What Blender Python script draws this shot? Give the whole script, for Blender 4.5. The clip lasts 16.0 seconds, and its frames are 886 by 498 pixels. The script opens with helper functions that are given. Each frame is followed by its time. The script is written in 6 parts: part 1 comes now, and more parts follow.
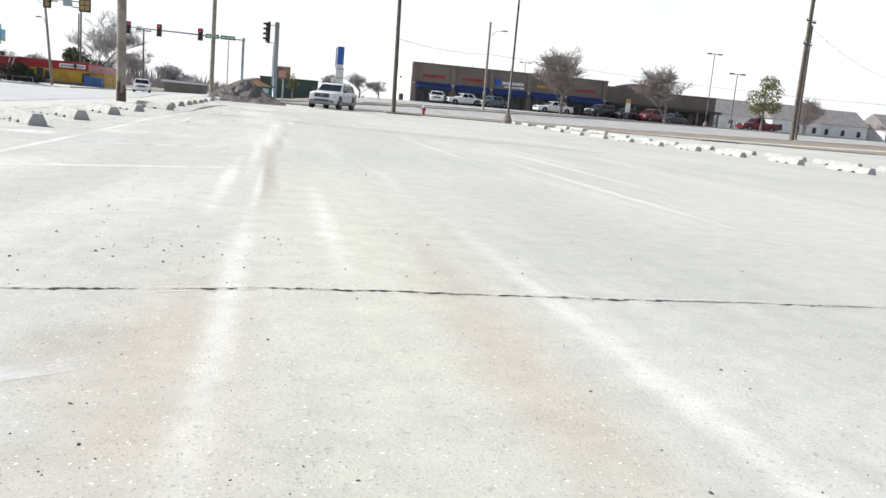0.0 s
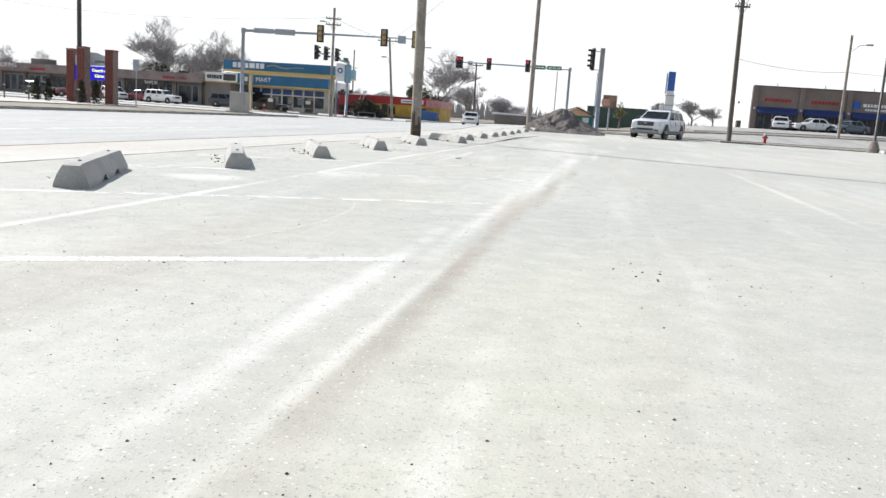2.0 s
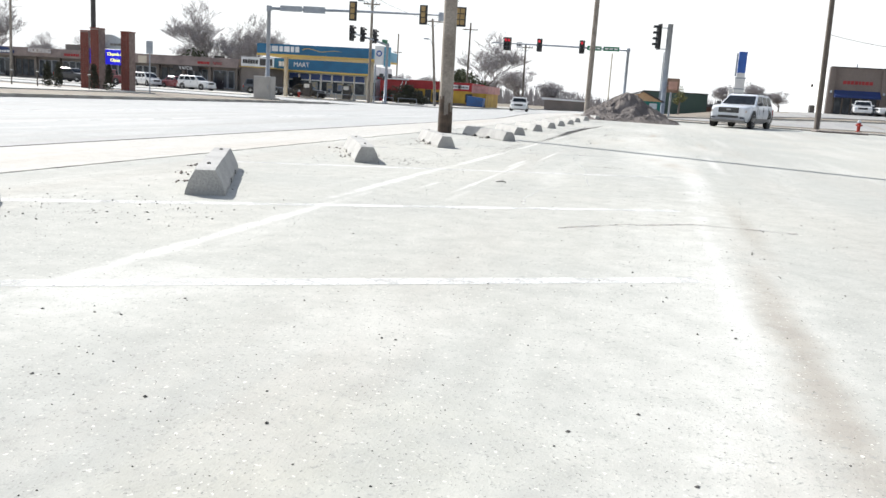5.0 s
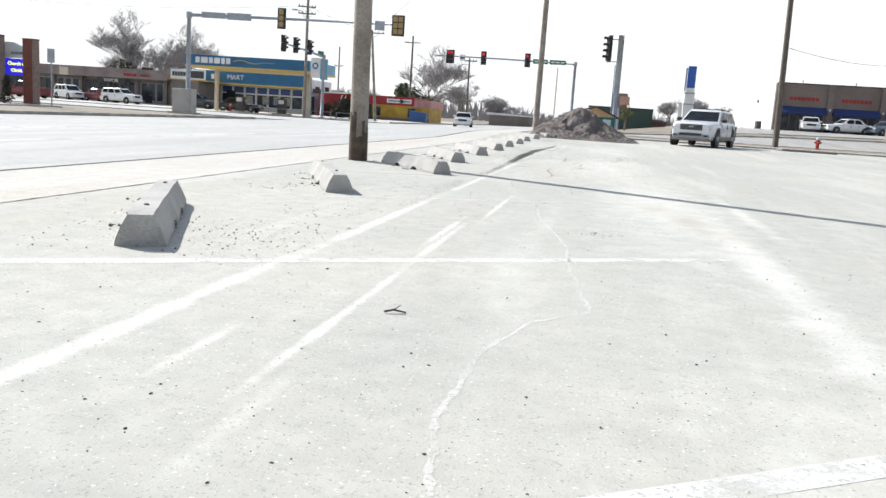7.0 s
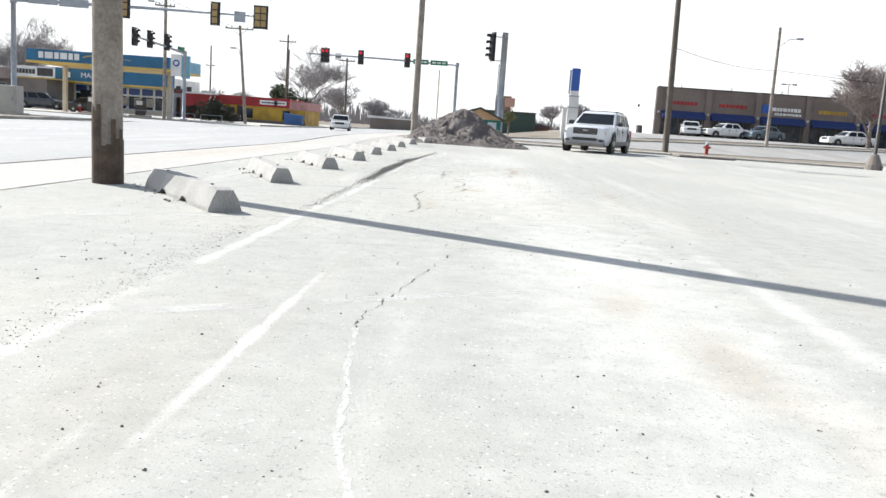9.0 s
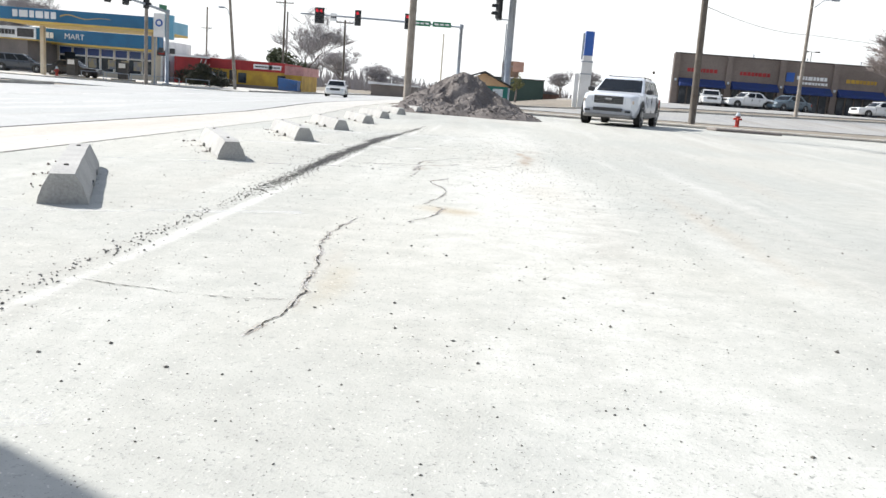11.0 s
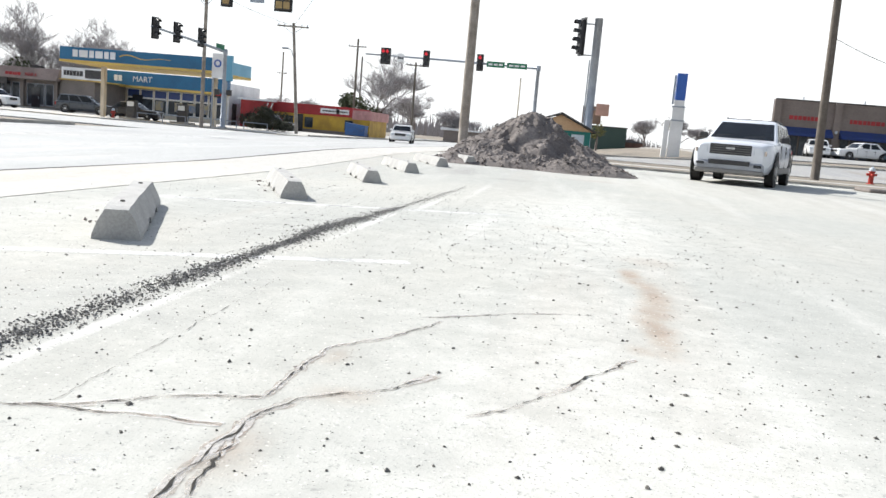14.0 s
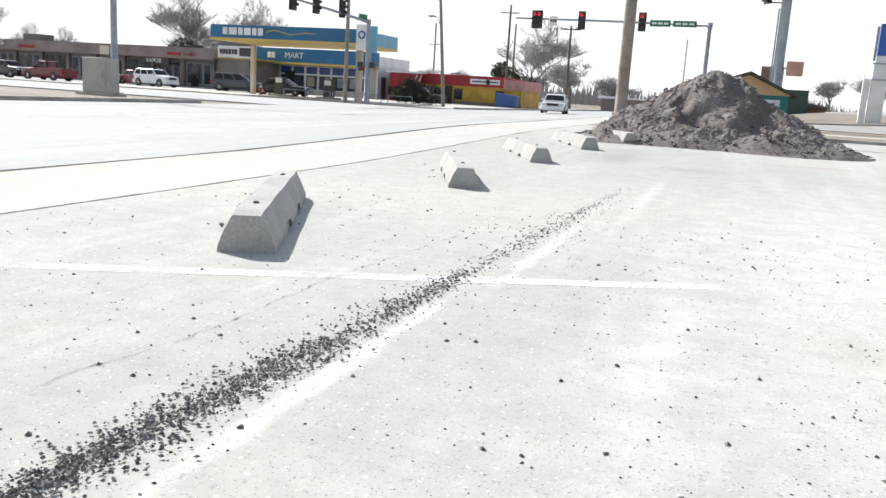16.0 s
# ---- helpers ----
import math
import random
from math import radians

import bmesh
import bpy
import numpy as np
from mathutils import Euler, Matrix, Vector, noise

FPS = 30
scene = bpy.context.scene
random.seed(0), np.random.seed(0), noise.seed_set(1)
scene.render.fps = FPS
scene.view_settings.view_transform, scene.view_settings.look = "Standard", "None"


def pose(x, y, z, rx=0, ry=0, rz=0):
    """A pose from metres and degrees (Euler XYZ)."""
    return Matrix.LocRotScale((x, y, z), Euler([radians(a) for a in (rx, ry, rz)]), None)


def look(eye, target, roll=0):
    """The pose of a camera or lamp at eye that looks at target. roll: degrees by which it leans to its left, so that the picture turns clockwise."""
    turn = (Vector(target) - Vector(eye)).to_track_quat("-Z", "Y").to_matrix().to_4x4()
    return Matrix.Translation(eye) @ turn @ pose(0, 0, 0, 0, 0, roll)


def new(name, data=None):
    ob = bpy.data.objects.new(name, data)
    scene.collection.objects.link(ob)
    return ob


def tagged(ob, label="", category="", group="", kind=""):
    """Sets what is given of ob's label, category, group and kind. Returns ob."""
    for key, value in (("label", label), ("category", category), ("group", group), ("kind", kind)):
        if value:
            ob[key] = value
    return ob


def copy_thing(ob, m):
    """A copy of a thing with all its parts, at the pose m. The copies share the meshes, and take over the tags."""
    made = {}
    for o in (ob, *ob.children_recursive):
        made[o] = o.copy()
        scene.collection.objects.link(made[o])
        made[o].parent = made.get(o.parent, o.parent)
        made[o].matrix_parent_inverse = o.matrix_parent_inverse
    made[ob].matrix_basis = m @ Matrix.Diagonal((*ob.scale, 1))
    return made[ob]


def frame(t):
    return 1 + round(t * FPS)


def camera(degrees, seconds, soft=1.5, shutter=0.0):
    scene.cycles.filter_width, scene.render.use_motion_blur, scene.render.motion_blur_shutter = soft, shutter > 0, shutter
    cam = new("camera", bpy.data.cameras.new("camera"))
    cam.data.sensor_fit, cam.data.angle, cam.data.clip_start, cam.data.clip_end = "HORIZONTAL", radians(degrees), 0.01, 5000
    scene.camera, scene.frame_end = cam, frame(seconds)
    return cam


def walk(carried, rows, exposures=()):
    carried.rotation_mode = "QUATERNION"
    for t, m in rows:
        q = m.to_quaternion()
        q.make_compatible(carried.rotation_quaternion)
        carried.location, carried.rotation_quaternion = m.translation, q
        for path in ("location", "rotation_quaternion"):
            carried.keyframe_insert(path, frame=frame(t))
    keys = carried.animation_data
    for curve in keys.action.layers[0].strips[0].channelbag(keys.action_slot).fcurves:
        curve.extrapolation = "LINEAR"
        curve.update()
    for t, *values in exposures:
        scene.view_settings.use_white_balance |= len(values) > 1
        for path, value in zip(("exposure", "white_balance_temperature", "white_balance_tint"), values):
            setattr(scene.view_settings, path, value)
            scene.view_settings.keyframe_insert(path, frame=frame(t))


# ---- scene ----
cam = camera(56.9, 16.0)
PATH = [
    (0, (3.145, -9.158, 0.703), (3.558, -7.23, 0.367), 5.1),
    (0.5, (3.426, -8.151, 0.706), (3.782, -6.205, 0.412), 5.1),
    (1, (3.649, -7.14, 0.711), (3.828, -5.169, 0.424), 5.0),
    (1.5, (3.758, -6.142, 0.718), (3.666, -4.166, 0.419), 4.4),
    (2, (3.723, -5.102, 0.708), (3.356, -3.164, 0.381), 3.9),
    (2.5, (3.571, -4.084, 0.711), (3.059, -2.183, 0.361), 3.9),
    (3, (3.375, -3.082, 0.708), (2.833, -1.189, 0.357), 3.9),
    (3.5, (3.211, -2.097, 0.712), (2.689, -0.2, 0.356), 3.5),
    (4, (3.008, -1.088, 0.703), (2.48, 0.806, 0.337), 3.5),
    (4.2, (2.942, -0.682, 0.689), (2.431, 1.216, 0.319), 3.4),
    (6.3, (2.307, 3.44, 0.747), (1.871, 5.359, 0.385), 4.0),
    (6.5, (2.256, 3.874, 0.736), (1.857, 5.799, 0.371), 3.5),
    (7, (2.125, 4.932, 0.754), (1.773, 6.873, 0.429), 3.8),
    (7.5, (2.021, 6.012, 0.735), (1.732, 7.968, 0.437), 4.1),
    (8, (1.987, 7.104, 0.72), (1.798, 9.07, 0.403), 4.1),
    (8.5, (1.989, 8.203, 0.729), (1.888, 10.175, 0.409), 4.1),
    (9, (2.031, 9.303, 0.729), (1.952, 11.279, 0.431), 4.0),
    (9.2, (2.048, 9.732, 0.727), (1.958, 11.707, 0.424), 3.7),
    (11.3, (2.128, 14.426, 0.727), (2.047, 16.388, 0.349), 4.6),
    (11.5, (2.146, 14.807, 0.746), (2.071, 16.781, 0.431), 4.5),
    (12, (2.173, 15.849, 0.729), (2.049, 17.821, 0.419), 4.5),
    (12.5, (2.175, 16.904, 0.709), (1.993, 18.874, 0.419), 5.1),
    (13, (2.19, 17.922, 0.7), (2.05, 19.892, 0.385), 4.7),
    (13.5, (2.183, 18.98, 0.707), (1.988, 20.95, 0.422), 5.1),
    (14, (2.138, 20.02, 0.705), (1.859, 21.981, 0.425), 5.0),
    (14.5, (2.071, 21.059, 0.693), (1.726, 23.01, 0.422), 4.6),
    (15, (1.964, 22.112, 0.694), (1.559, 24.049, 0.404), 4.7),
    (15.5, (1.814, 23.117, 0.725), (1.312, 25.026, 0.405), 4.8),
    (16, (1.641, 24.14, 0.723), (1.002, 25.998, 0.346), 3.5),
]
EXPOSURES = [(0, 0.40), (3.4, 0.41), (4.2, 0.50), (6.3, 0.49), (7, 0.46), (8.4, 0.46), (9, 0.55), (12, 0.57), (14.5, 0.56), (16, 0.52)]
walk(cam, [(t, look(eye, target, roll)) for t, eye, target, roll in PATH], EXPOSURES)

# ---- light ----
SUN_FROM = Vector((-0.865, 0.50, 0.78)).normalized()
world = bpy.data.worlds.new("world")
scene.world = world
world.use_nodes = True
wn, wl = world.node_tree.nodes, world.node_tree.links
sky = wn.new("ShaderNodeTexSky")
sky.sky_type = "NISHITA"
sky.sun_disc = False
sky.sun_elevation = math.asin(SUN_FROM.z)
sky.sun_rotation = math.atan2(SUN_FROM.x, SUN_FROM.y)
sky.air_density, sky.dust_density, sky.ozone_density = 1.0, 1.0, 1.0
# thin bright haze: white low down, thinning to blue overhead
tc = wn.new("ShaderNodeTexCoord")
sep = wn.new("ShaderNodeSeparateXYZ")
wl.new(tc.outputs["Generated"], sep.inputs["Vector"])
cn = wn.new("ShaderNodeTexNoise")
cn.inputs["Scale"].default_value, cn.inputs["Detail"].default_value = 3.0, 4.0
wl.new(tc.outputs["Generated"], cn.inputs["Vector"])
add = wn.new("ShaderNodeMath")
add.operation = "MULTIPLY_ADD"
add.inputs[1].default_value, add.inputs[2].default_value = 0.8, -0.4
wl.new(cn.outputs["Fac"], add.inputs[0])
tot = wn.new("ShaderNodeMath")
wl.new(sep.outputs["Z"], tot.inputs[0])
wl.new(add.outputs["Value"], tot.inputs[1])
mr = wn.new("ShaderNodeMapRange")
mr.interpolation_type = "SMOOTHSTEP"
mr.inputs["From Min"].default_value, mr.inputs["From Max"].default_value = 0.10, 0.62
mr.inputs["To Min"].default_value, mr.inputs["To Max"].default_value = 1.0, 0.12
wl.new(tot.outputs["Value"], mr.inputs["Value"])
mixw = wn.new("ShaderNodeMixRGB")
# the haze is brightest on the sun's side and dims away from it
to_sun = wn.new("ShaderNodeVectorMath")
to_sun.operation = "DOT_PRODUCT"
wl.new(tc.outputs["Generated"], to_sun.inputs[0])
to_sun.inputs[1].default_value = SUN_FROM
dim = wn.new("ShaderNodeMapRange")
dim.interpolation_type = "SMOOTHSTEP"
dim.inputs["From Min"].default_value, dim.inputs["From Max"].default_value = -0.95, 0.05
dim.inputs["To Min"].default_value, dim.inputs["To Max"].default_value = 0.4, 1.0
wl.new(to_sun.outputs["Value"], dim.inputs["Value"])
haze = wn.new("ShaderNodeVectorMath")
haze.operation = "SCALE"
haze.inputs[0].default_value = (6.6, 6.75, 6.8)
wl.new(dim.outputs["Result"], haze.inputs["Scale"])
wl.new(haze.outputs["Vector"], mixw.inputs["Color2"])
wl.new(mr.outputs["Result"], mixw.inputs["Fac"])
wl.new(sky.outputs["Color"], mixw.inputs["Color1"])
wl.new(mixw.outputs["Color"], wn["Background"].inputs["Color"])
wn["Background"].inputs["Strength"].default_value = 0.12
sun = new("sun", bpy.data.lights.new("sun", "SUN"))
sun.data.energy, sun.data.angle, sun.data.color = 5.0, radians(0.6), (1.0, 0.978, 0.94)
sun.matrix_world = look(SUN_FROM * 50, (0, 0, 0))


# ---- materials ----
def node_mat(name):
    m = bpy.data.materials.new(name)
    m.use_nodes = True
    return m, m.node_tree.nodes, m.node_tree.links, m.node_tree.nodes["Principled BSDF"]


def noise_node(n, l, vec, scale, detail=4.0, rough=0.55):
    t = n.new("ShaderNodeTexNoise")
    t.inputs["Scale"].default_value, t.inputs["Detail"].default_value, t.inputs["Roughness"].default_value = scale, detail, rough
    l.new(vec, t.inputs["Vector"])
    return t.outputs["Fac"]


def ramp(n, l, fac, a, b):
    r = n.new("ShaderNodeMapRange")
    r.interpolation_type = "SMOOTHSTEP"
    r.inputs["From Min"].default_value, r.inputs["From Max"].default_value = a, b
    l.new(fac, r.inputs["Value"])
    return r.outputs["Result"]


def blend(n, l, fac, c1, c2):
    m = n.new("ShaderNodeMixRGB")
    for key, v in (("Fac", fac), ("Color1", c1), ("Color2", c2)):
        if isinstance(v, (int, float)):
            m.inputs[key].default_value = v
        elif isinstance(v, tuple):
            m.inputs[key].default_value = (*v, 1)
        else:
            l.new(v, m.inputs[key])
    return m.outputs["Color"]


def place_vec(n, l, sx=1.0, sy=1.0, sz=1.0, rot=0.0):
    c = n.new("ShaderNodeNewGeometry")
    m = n.new("ShaderNodeMapping")
    m.inputs["Scale"].default_value = (sx, sy, sz)
    m.inputs["Rotation"].default_value = (0, 0, rot)
    l.new(c.outputs["Position"], m.inputs["Vector"])
    return m.outputs["Vector"]


def add_bump(n, l, b, fac, strength, dist):
    u = n.new("ShaderNodeBump")
    u.inputs["Strength"].default_value, u.inputs["Distance"].default_value = strength, dist
    l.new(fac, u.inputs["Height"])
    l.new(u.outputs["Normal"], b.inputs["Normal"])


def mk(name, c1, c2=None, scale=2.0, rough=0.7, metal=0.0, bump=0.0, fine=40.0, spread=0.12, coat=0.0):
    """A weathered surface: two colours in large patches, and a fine grain in brightness."""
    m, n, l, b = node_mat(name)
    c2 = c2 or tuple(v * 0.8 for v in c1)
    v = place_vec(n, l)
    big, small = noise_node(n, l, v, scale, 5), noise_node(n, l, v, fine, 3)
    col = blend(n, l, ramp(n, l, big, 0.35, 0.68), c1, c2)
    lo = n.new("ShaderNodeHueSaturation")
    mr = n.new("ShaderNodeMapRange")
    mr.inputs["From Min"].default_value, mr.inputs["From Max"].default_value = 0.3, 0.7
    mr.inputs["To Min"].default_value, mr.inputs["To Max"].default_value = 1 - spread, 1 + spread
    l.new(small, mr.inputs["Value"])
    l.new(mr.outputs["Result"], lo.inputs["Value"])
    l.new(col, lo.inputs["Color"])
    l.new(lo.outputs["Color"], b.inputs["Base Color"])
    rr = n.new("ShaderNodeMapRange")
    rr.inputs["To Min"].default_value, rr.inputs["To Max"].default_value = max(0.03, rough - 0.1), min(1, rough + 0.1)
    l.new(big, rr.inputs["Value"])
    l.new(rr.outputs["Result"], b.inputs["Roughness"])
    b.inputs["Metallic"].default_value = metal
    b.inputs["Coat Weight"].default_value = coat
    if bump:
        add_bump(n, l, b, small, bump, 0.01)
    return m


def glow(name, c, strength):
    m, n, l, b = node_mat(name)
    b.inputs["Base Color"].default_value = (*c, 1)
    b.inputs["Emission Color"].default_value = (*c, 1)
    b.inputs["Emission Strength"].default_value = strength
    return m


def pavement_mat(name, grey, cream, tan, dust, streak=1.0, turn=0.0, stains=()):
    """Sun-bleached paving: wheel streaks along the lane, tan dirt, pale dust and fine aggregate."""
    m, n, l, b = node_mat(name)
    v = place_vec(n, l)
    along = place_vec(n, l, 0.85, 0.07, 1, turn)
    col = blend(n, l, ramp(n, l, noise_node(n, l, v, 0.16, 5), 0.38, 0.62), grey, cream)
    col = blend(n, l, ramp(n, l, noise_node(n, l, along, 1.0, 6, 0.6), 0.5, 0.66), col, tan)
    wide = place_vec(n, l, 1.5, 0.16, 1, turn + 0.05)
    md = n.new("ShaderNodeMath")
    md.operation = "MULTIPLY"
    l.new(ramp(n, l, noise_node(n, l, wide, 0.9, 7, 0.65), 0.5, 0.66), md.inputs[0])
    md.inputs[1].default_value = 0.85 * streak
    col = blend(n, l, md.outputs["Value"], col, dust)
    ragged = noise_node(n, l, v, 3.4, 8, 0.7) if stains else None
    here = n.new("ShaderNodeNewGeometry")
    for sx, sy, rx, ry, amount, *tint in stains:
        # each mark's outline shifts by a hair with the colour under it, which keeps the long chain in order
        g = n.new("ShaderNodeVectorMath")
        g.operation = "MULTIPLY_ADD"
        l.new(col, g.inputs[0])
        g.inputs[1].default_value = (1e-4, 1e-4, 0)
        l.new(here.outputs["Position"], g.inputs[2])
        mp = n.new("ShaderNodeMapping")
        mp.inputs["Location"].default_value = (-sx / rx, -sy / ry, 0)
        mp.inputs["Scale"].default_value = (1 / rx, 1 / ry, 0)
        l.new(g.outputs["Vector"], mp.inputs["Vector"])
        ln = n.new("ShaderNodeVectorMath")
        ln.operation = "LENGTH"
        l.new(mp.outputs["Vector"], ln.inputs[0])
        wob = n.new("ShaderNodeMath")
        wob.operation = "MULTIPLY_ADD"
        wob.inputs[1].default_value = 1.5
        l.new(ragged, wob.inputs[0])
        l.new(ln.outputs["Value"], wob.inputs[2])
        k = n.new("ShaderNodeMath")
        k.operation = "MULTIPLY"
        k.inputs[1].default_value = amount
        l.new(ramp(n, l, wob.outputs["Value"], 1.7, 0.75), k.inputs[0])
        col = blend(n, l, k.outputs["Value"], col, tint[0] if tint else (0.35, 0.292, 0.235))
    mot = noise_node(n, l, v, 6.0, 6, 0.7)
    hs = n.new("ShaderNodeHueSaturation")
    mr = n.new("ShaderNodeMapRange")
    mr.inputs["From Min"].default_value, mr.inputs["From Max"].default_value = 0.25, 0.75
    mr.inputs["To Min"].default_value, mr.inputs["To Max"].default_value = 0.86, 1.12
    l.new(mot, mr.inputs["Value"])
    l.new(mr.outputs["Result"], hs.inputs["Value"])
    l.new(col, hs.inputs["Color"])
    grain = noise_node(n, l, v, 95.0, 2, 0.7)
    chips = noise_node(n, l, v, 34.0, 3, 0.75)
    col = blend(n, l, ramp(n, l, chips, 0.56, 0.72), hs.outputs["Color"], tuple(c * 0.8 for c in grey))
    col = blend(n, l, ramp(n, l, grain, 0.60, 0.72), col, tuple(c * 0.55 for c in grey))
    col = blend(n, l, ramp(n, l, noise_node(n, l, v, 60.0, 2), 0.64, 0.72), col, tuple(min(0.8, c * 1.4) for c in cream))
    l.new(col, b.inputs["Base Color"])
    b.inputs["Roughness"].default_value = 0.9
    b.inputs["Specular IOR Level"].default_value = 0.25
    ad = n.new("ShaderNodeMath")
    l.new(mot, ad.inputs[0])
    l.new(grain, ad.inputs[1])
    add_bump(n, l, b, ad.outputs["Value"], 0.35, 0.006)
    return m


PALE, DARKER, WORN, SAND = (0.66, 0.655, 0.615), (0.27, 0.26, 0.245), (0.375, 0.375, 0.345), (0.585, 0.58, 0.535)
TAN, PINK, BUFF = (0.335, 0.306, 0.262), (0.42, 0.38, 0.322), (0.475, 0.468, 0.395)
# marks on the lot: centre, half sizes, strength, colour
MARKS = (
    # pale dusty lanes where traffic runs
    (3.55, -5.0, 0.9, 7.0, 0.9, BUFF), (2.95, 4.0, 0.65, 5.5, 0.55, SAND), (2.75, 13.5, 0.95, 5.5, 0.7, SAND), (2.35, 20.5, 1.15, 5.5, 0.75, SAND), (2.3, 28.0, 1.3, 5.0, 0.6, SAND),
    (2.2, 1.4, 0.8, 1.8, 0.5, BUFF), (1.0, 3.2, 0.5, 0.9, 0.6, SAND), (0.2, 1.7, 0.5, 0.5, 0.75, PALE), (1.9, 3.2, 0.5, 0.8, 0.4, SAND),
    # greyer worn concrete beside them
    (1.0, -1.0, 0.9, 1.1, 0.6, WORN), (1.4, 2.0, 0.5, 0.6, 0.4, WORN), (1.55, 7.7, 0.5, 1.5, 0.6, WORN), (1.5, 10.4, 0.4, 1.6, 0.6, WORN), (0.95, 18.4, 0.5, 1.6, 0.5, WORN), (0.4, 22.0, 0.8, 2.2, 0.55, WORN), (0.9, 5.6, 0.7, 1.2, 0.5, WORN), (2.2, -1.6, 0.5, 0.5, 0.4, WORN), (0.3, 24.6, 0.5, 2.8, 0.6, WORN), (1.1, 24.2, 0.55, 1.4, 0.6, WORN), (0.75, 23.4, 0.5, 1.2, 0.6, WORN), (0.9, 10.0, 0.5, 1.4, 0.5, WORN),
    (5.2, -4.5, 0.9, 6.0, 0.6, WORN), (4.9, 5.0, 1.2, 6.0, 0.5, WORN), (4.6, 16.0, 1.0, 6.0, 0.5, WORN), (4.9, 27.0, 1.2, 6.0, 0.5, WORN),
    # wheel tracks of tan dirt
    (3.10, -2.2, 0.12, 3.2, 0.75, TAN), (3.09, 0.6, 0.12, 3.6, 0.75, TAN), (3.19, 3.4, 0.13, 3.4, 0.8, TAN), (3.30, 6.3, 0.12, 2.2, 0.6, TAN), (2.98, 1.5, 0.2, 1.6, 0.7, PINK),
    (2.86, -7.0, 0.36, 1.8, 0.95, PINK), (2.6, -6.9, 0.25, 0.35, 0.6, TAN), (3.86, -7.0, 0.24, 2.0, 1.0, PINK), (3.9, -5.4, 0.14, 1.4, 0.4, TAN),
    (2.70, 12.9, 0.22, 0.6, 0.6, PINK), (2.92, 12.0, 0.25, 0.8, 0.7, PINK), (3.1, 11.2, 0.25, 0.9, 0.6, PINK), (3.62, 19.2, 0.16, 2.6, 0.6, PINK), (2.6, 20.4, 0.4, 1.2, 0.35, PINK),
    # bleached streaks along the lane
    (3.01, -6.2, 0.09, 3.0, 0.5, PALE), (3.03, -2.5, 0.05, 2.0, 0.5, PALE), (2.78, -2.3, 0.10, 3.0, 0.6, PALE), (2.92, 0.8, 0.10, 3.4, 0.45, PALE), (3.03, 5.0, 0.08, 4.0, 0.4, PALE), (4.24, -6.6, 0.10, 3.0, 0.5, PALE),
    (3.45, -4.4, 0.10, 2.6, 0.5, PALE), (6.6, -0.5, 0.12, 5.0, 0.6, PALE), (7.4, 3.0, 0.14, 6.0, 0.5, PALE), (5.9, 6.0, 0.10, 6.0, 0.5, PALE), (3.1, 9.6, 0.22, 4.0, 0.5, PALE), (3.5, 13.0, 0.12, 3.0, 0.5, PALE), (1.52, 26.4, 0.16, 1.4, 0.35, PALE), (4.2, 22.0, 0.2, 5.0, 0.25, PALE),
    # long pale scuffs where the old lane edge ran
    (0.77, 0.0, 0.07, 3.4, 0.85, PALE), (0.74, 4.4, 0.07, 2.6, 0.85, PALE), (0.65, 7.4, 0.07, 2.4, 0.95, PALE), (0.69, 10.6, 0.07, 2.8, 0.95, PALE), (0.72, 14.6, 0.06, 2.6, 0.8, PALE), (0.74, 18.0, 0.06, 2.6, 0.7, PALE), (0.71, 22.2, 0.05, 2.6, 0.7, PALE), (0.74, 25.9, 0.055, 1.5, 0.9, PALE), (0.84, 28.0, 0.06, 1.4, 0.8, PALE), (1.05, 30.8, 0.09, 2.6, 0.35, PALE),
    (1.25, 7.8, 0.036, 1.5, 0.85, PALE), (1.24, 9.6, 0.045, 1.4, 0.7, PALE), (1.18, 10.2, 0.04, 1.0, 0.85, PALE), (1.32, 12.0, 0.035, 1.6, 0.85, PALE), (0.97, 7.2, 0.04, 0.5, 0.7, PALE), (1.33, 6.7, 0.05, 0.6, 0.3, PALE),
    # rusty stains beside the cracks
    (1.86, 18.95, 0.26, 0.26, 0.8, (0.43, 0.38, 0.29)), (1.98, 18.85, 0.18, 0.2, 0.7, (0.42, 0.36, 0.27)), (1.58, 16.75, 0.12, 0.5, 0.7, (0.42, 0.38, 0.30)), (1.5, 17.2, 0.08, 0.4, 0.4, PINK),
    (2.55, 24.7, 0.10, 0.45, 1.0), (2.62, 24.1, 0.13, 0.8, 1.0), (2.56, 23.3, 0.12, 0.65, 1.0), (2.46, 22.95, 0.1, 0.14, 0.6), (1.5, 21.6, 0.12, 0.25, 0.6), (1.62, 22.05, 0.16, 0.12, 0.5), (1.5, 22.4, 0.08, 0.2, 0.5), (2.7, 25.3, 0.3, 0.4, 0.35),
    (2.1, 26.9, 0.35, 0.3, 0.4, PINK), (0.3, 34.5, 0.5, 2.0, 0.6, DARKER), (1.3, 33.5, 0.6, 0.5, 0.45, DARKER), (2.6, 35.2, 1.0, 0.3, 0.45, (0.36, 0.29, 0.25)),
)
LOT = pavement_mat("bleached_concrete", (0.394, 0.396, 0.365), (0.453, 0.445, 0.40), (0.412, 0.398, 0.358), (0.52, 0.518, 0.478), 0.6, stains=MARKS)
VERGE = pavement_mat("sandy_concrete", (0.468, 0.455, 0.42), (0.50, 0.483, 0.445), (0.465, 0.43, 0.378), (0.55, 0.537, 0.50), 0.6)
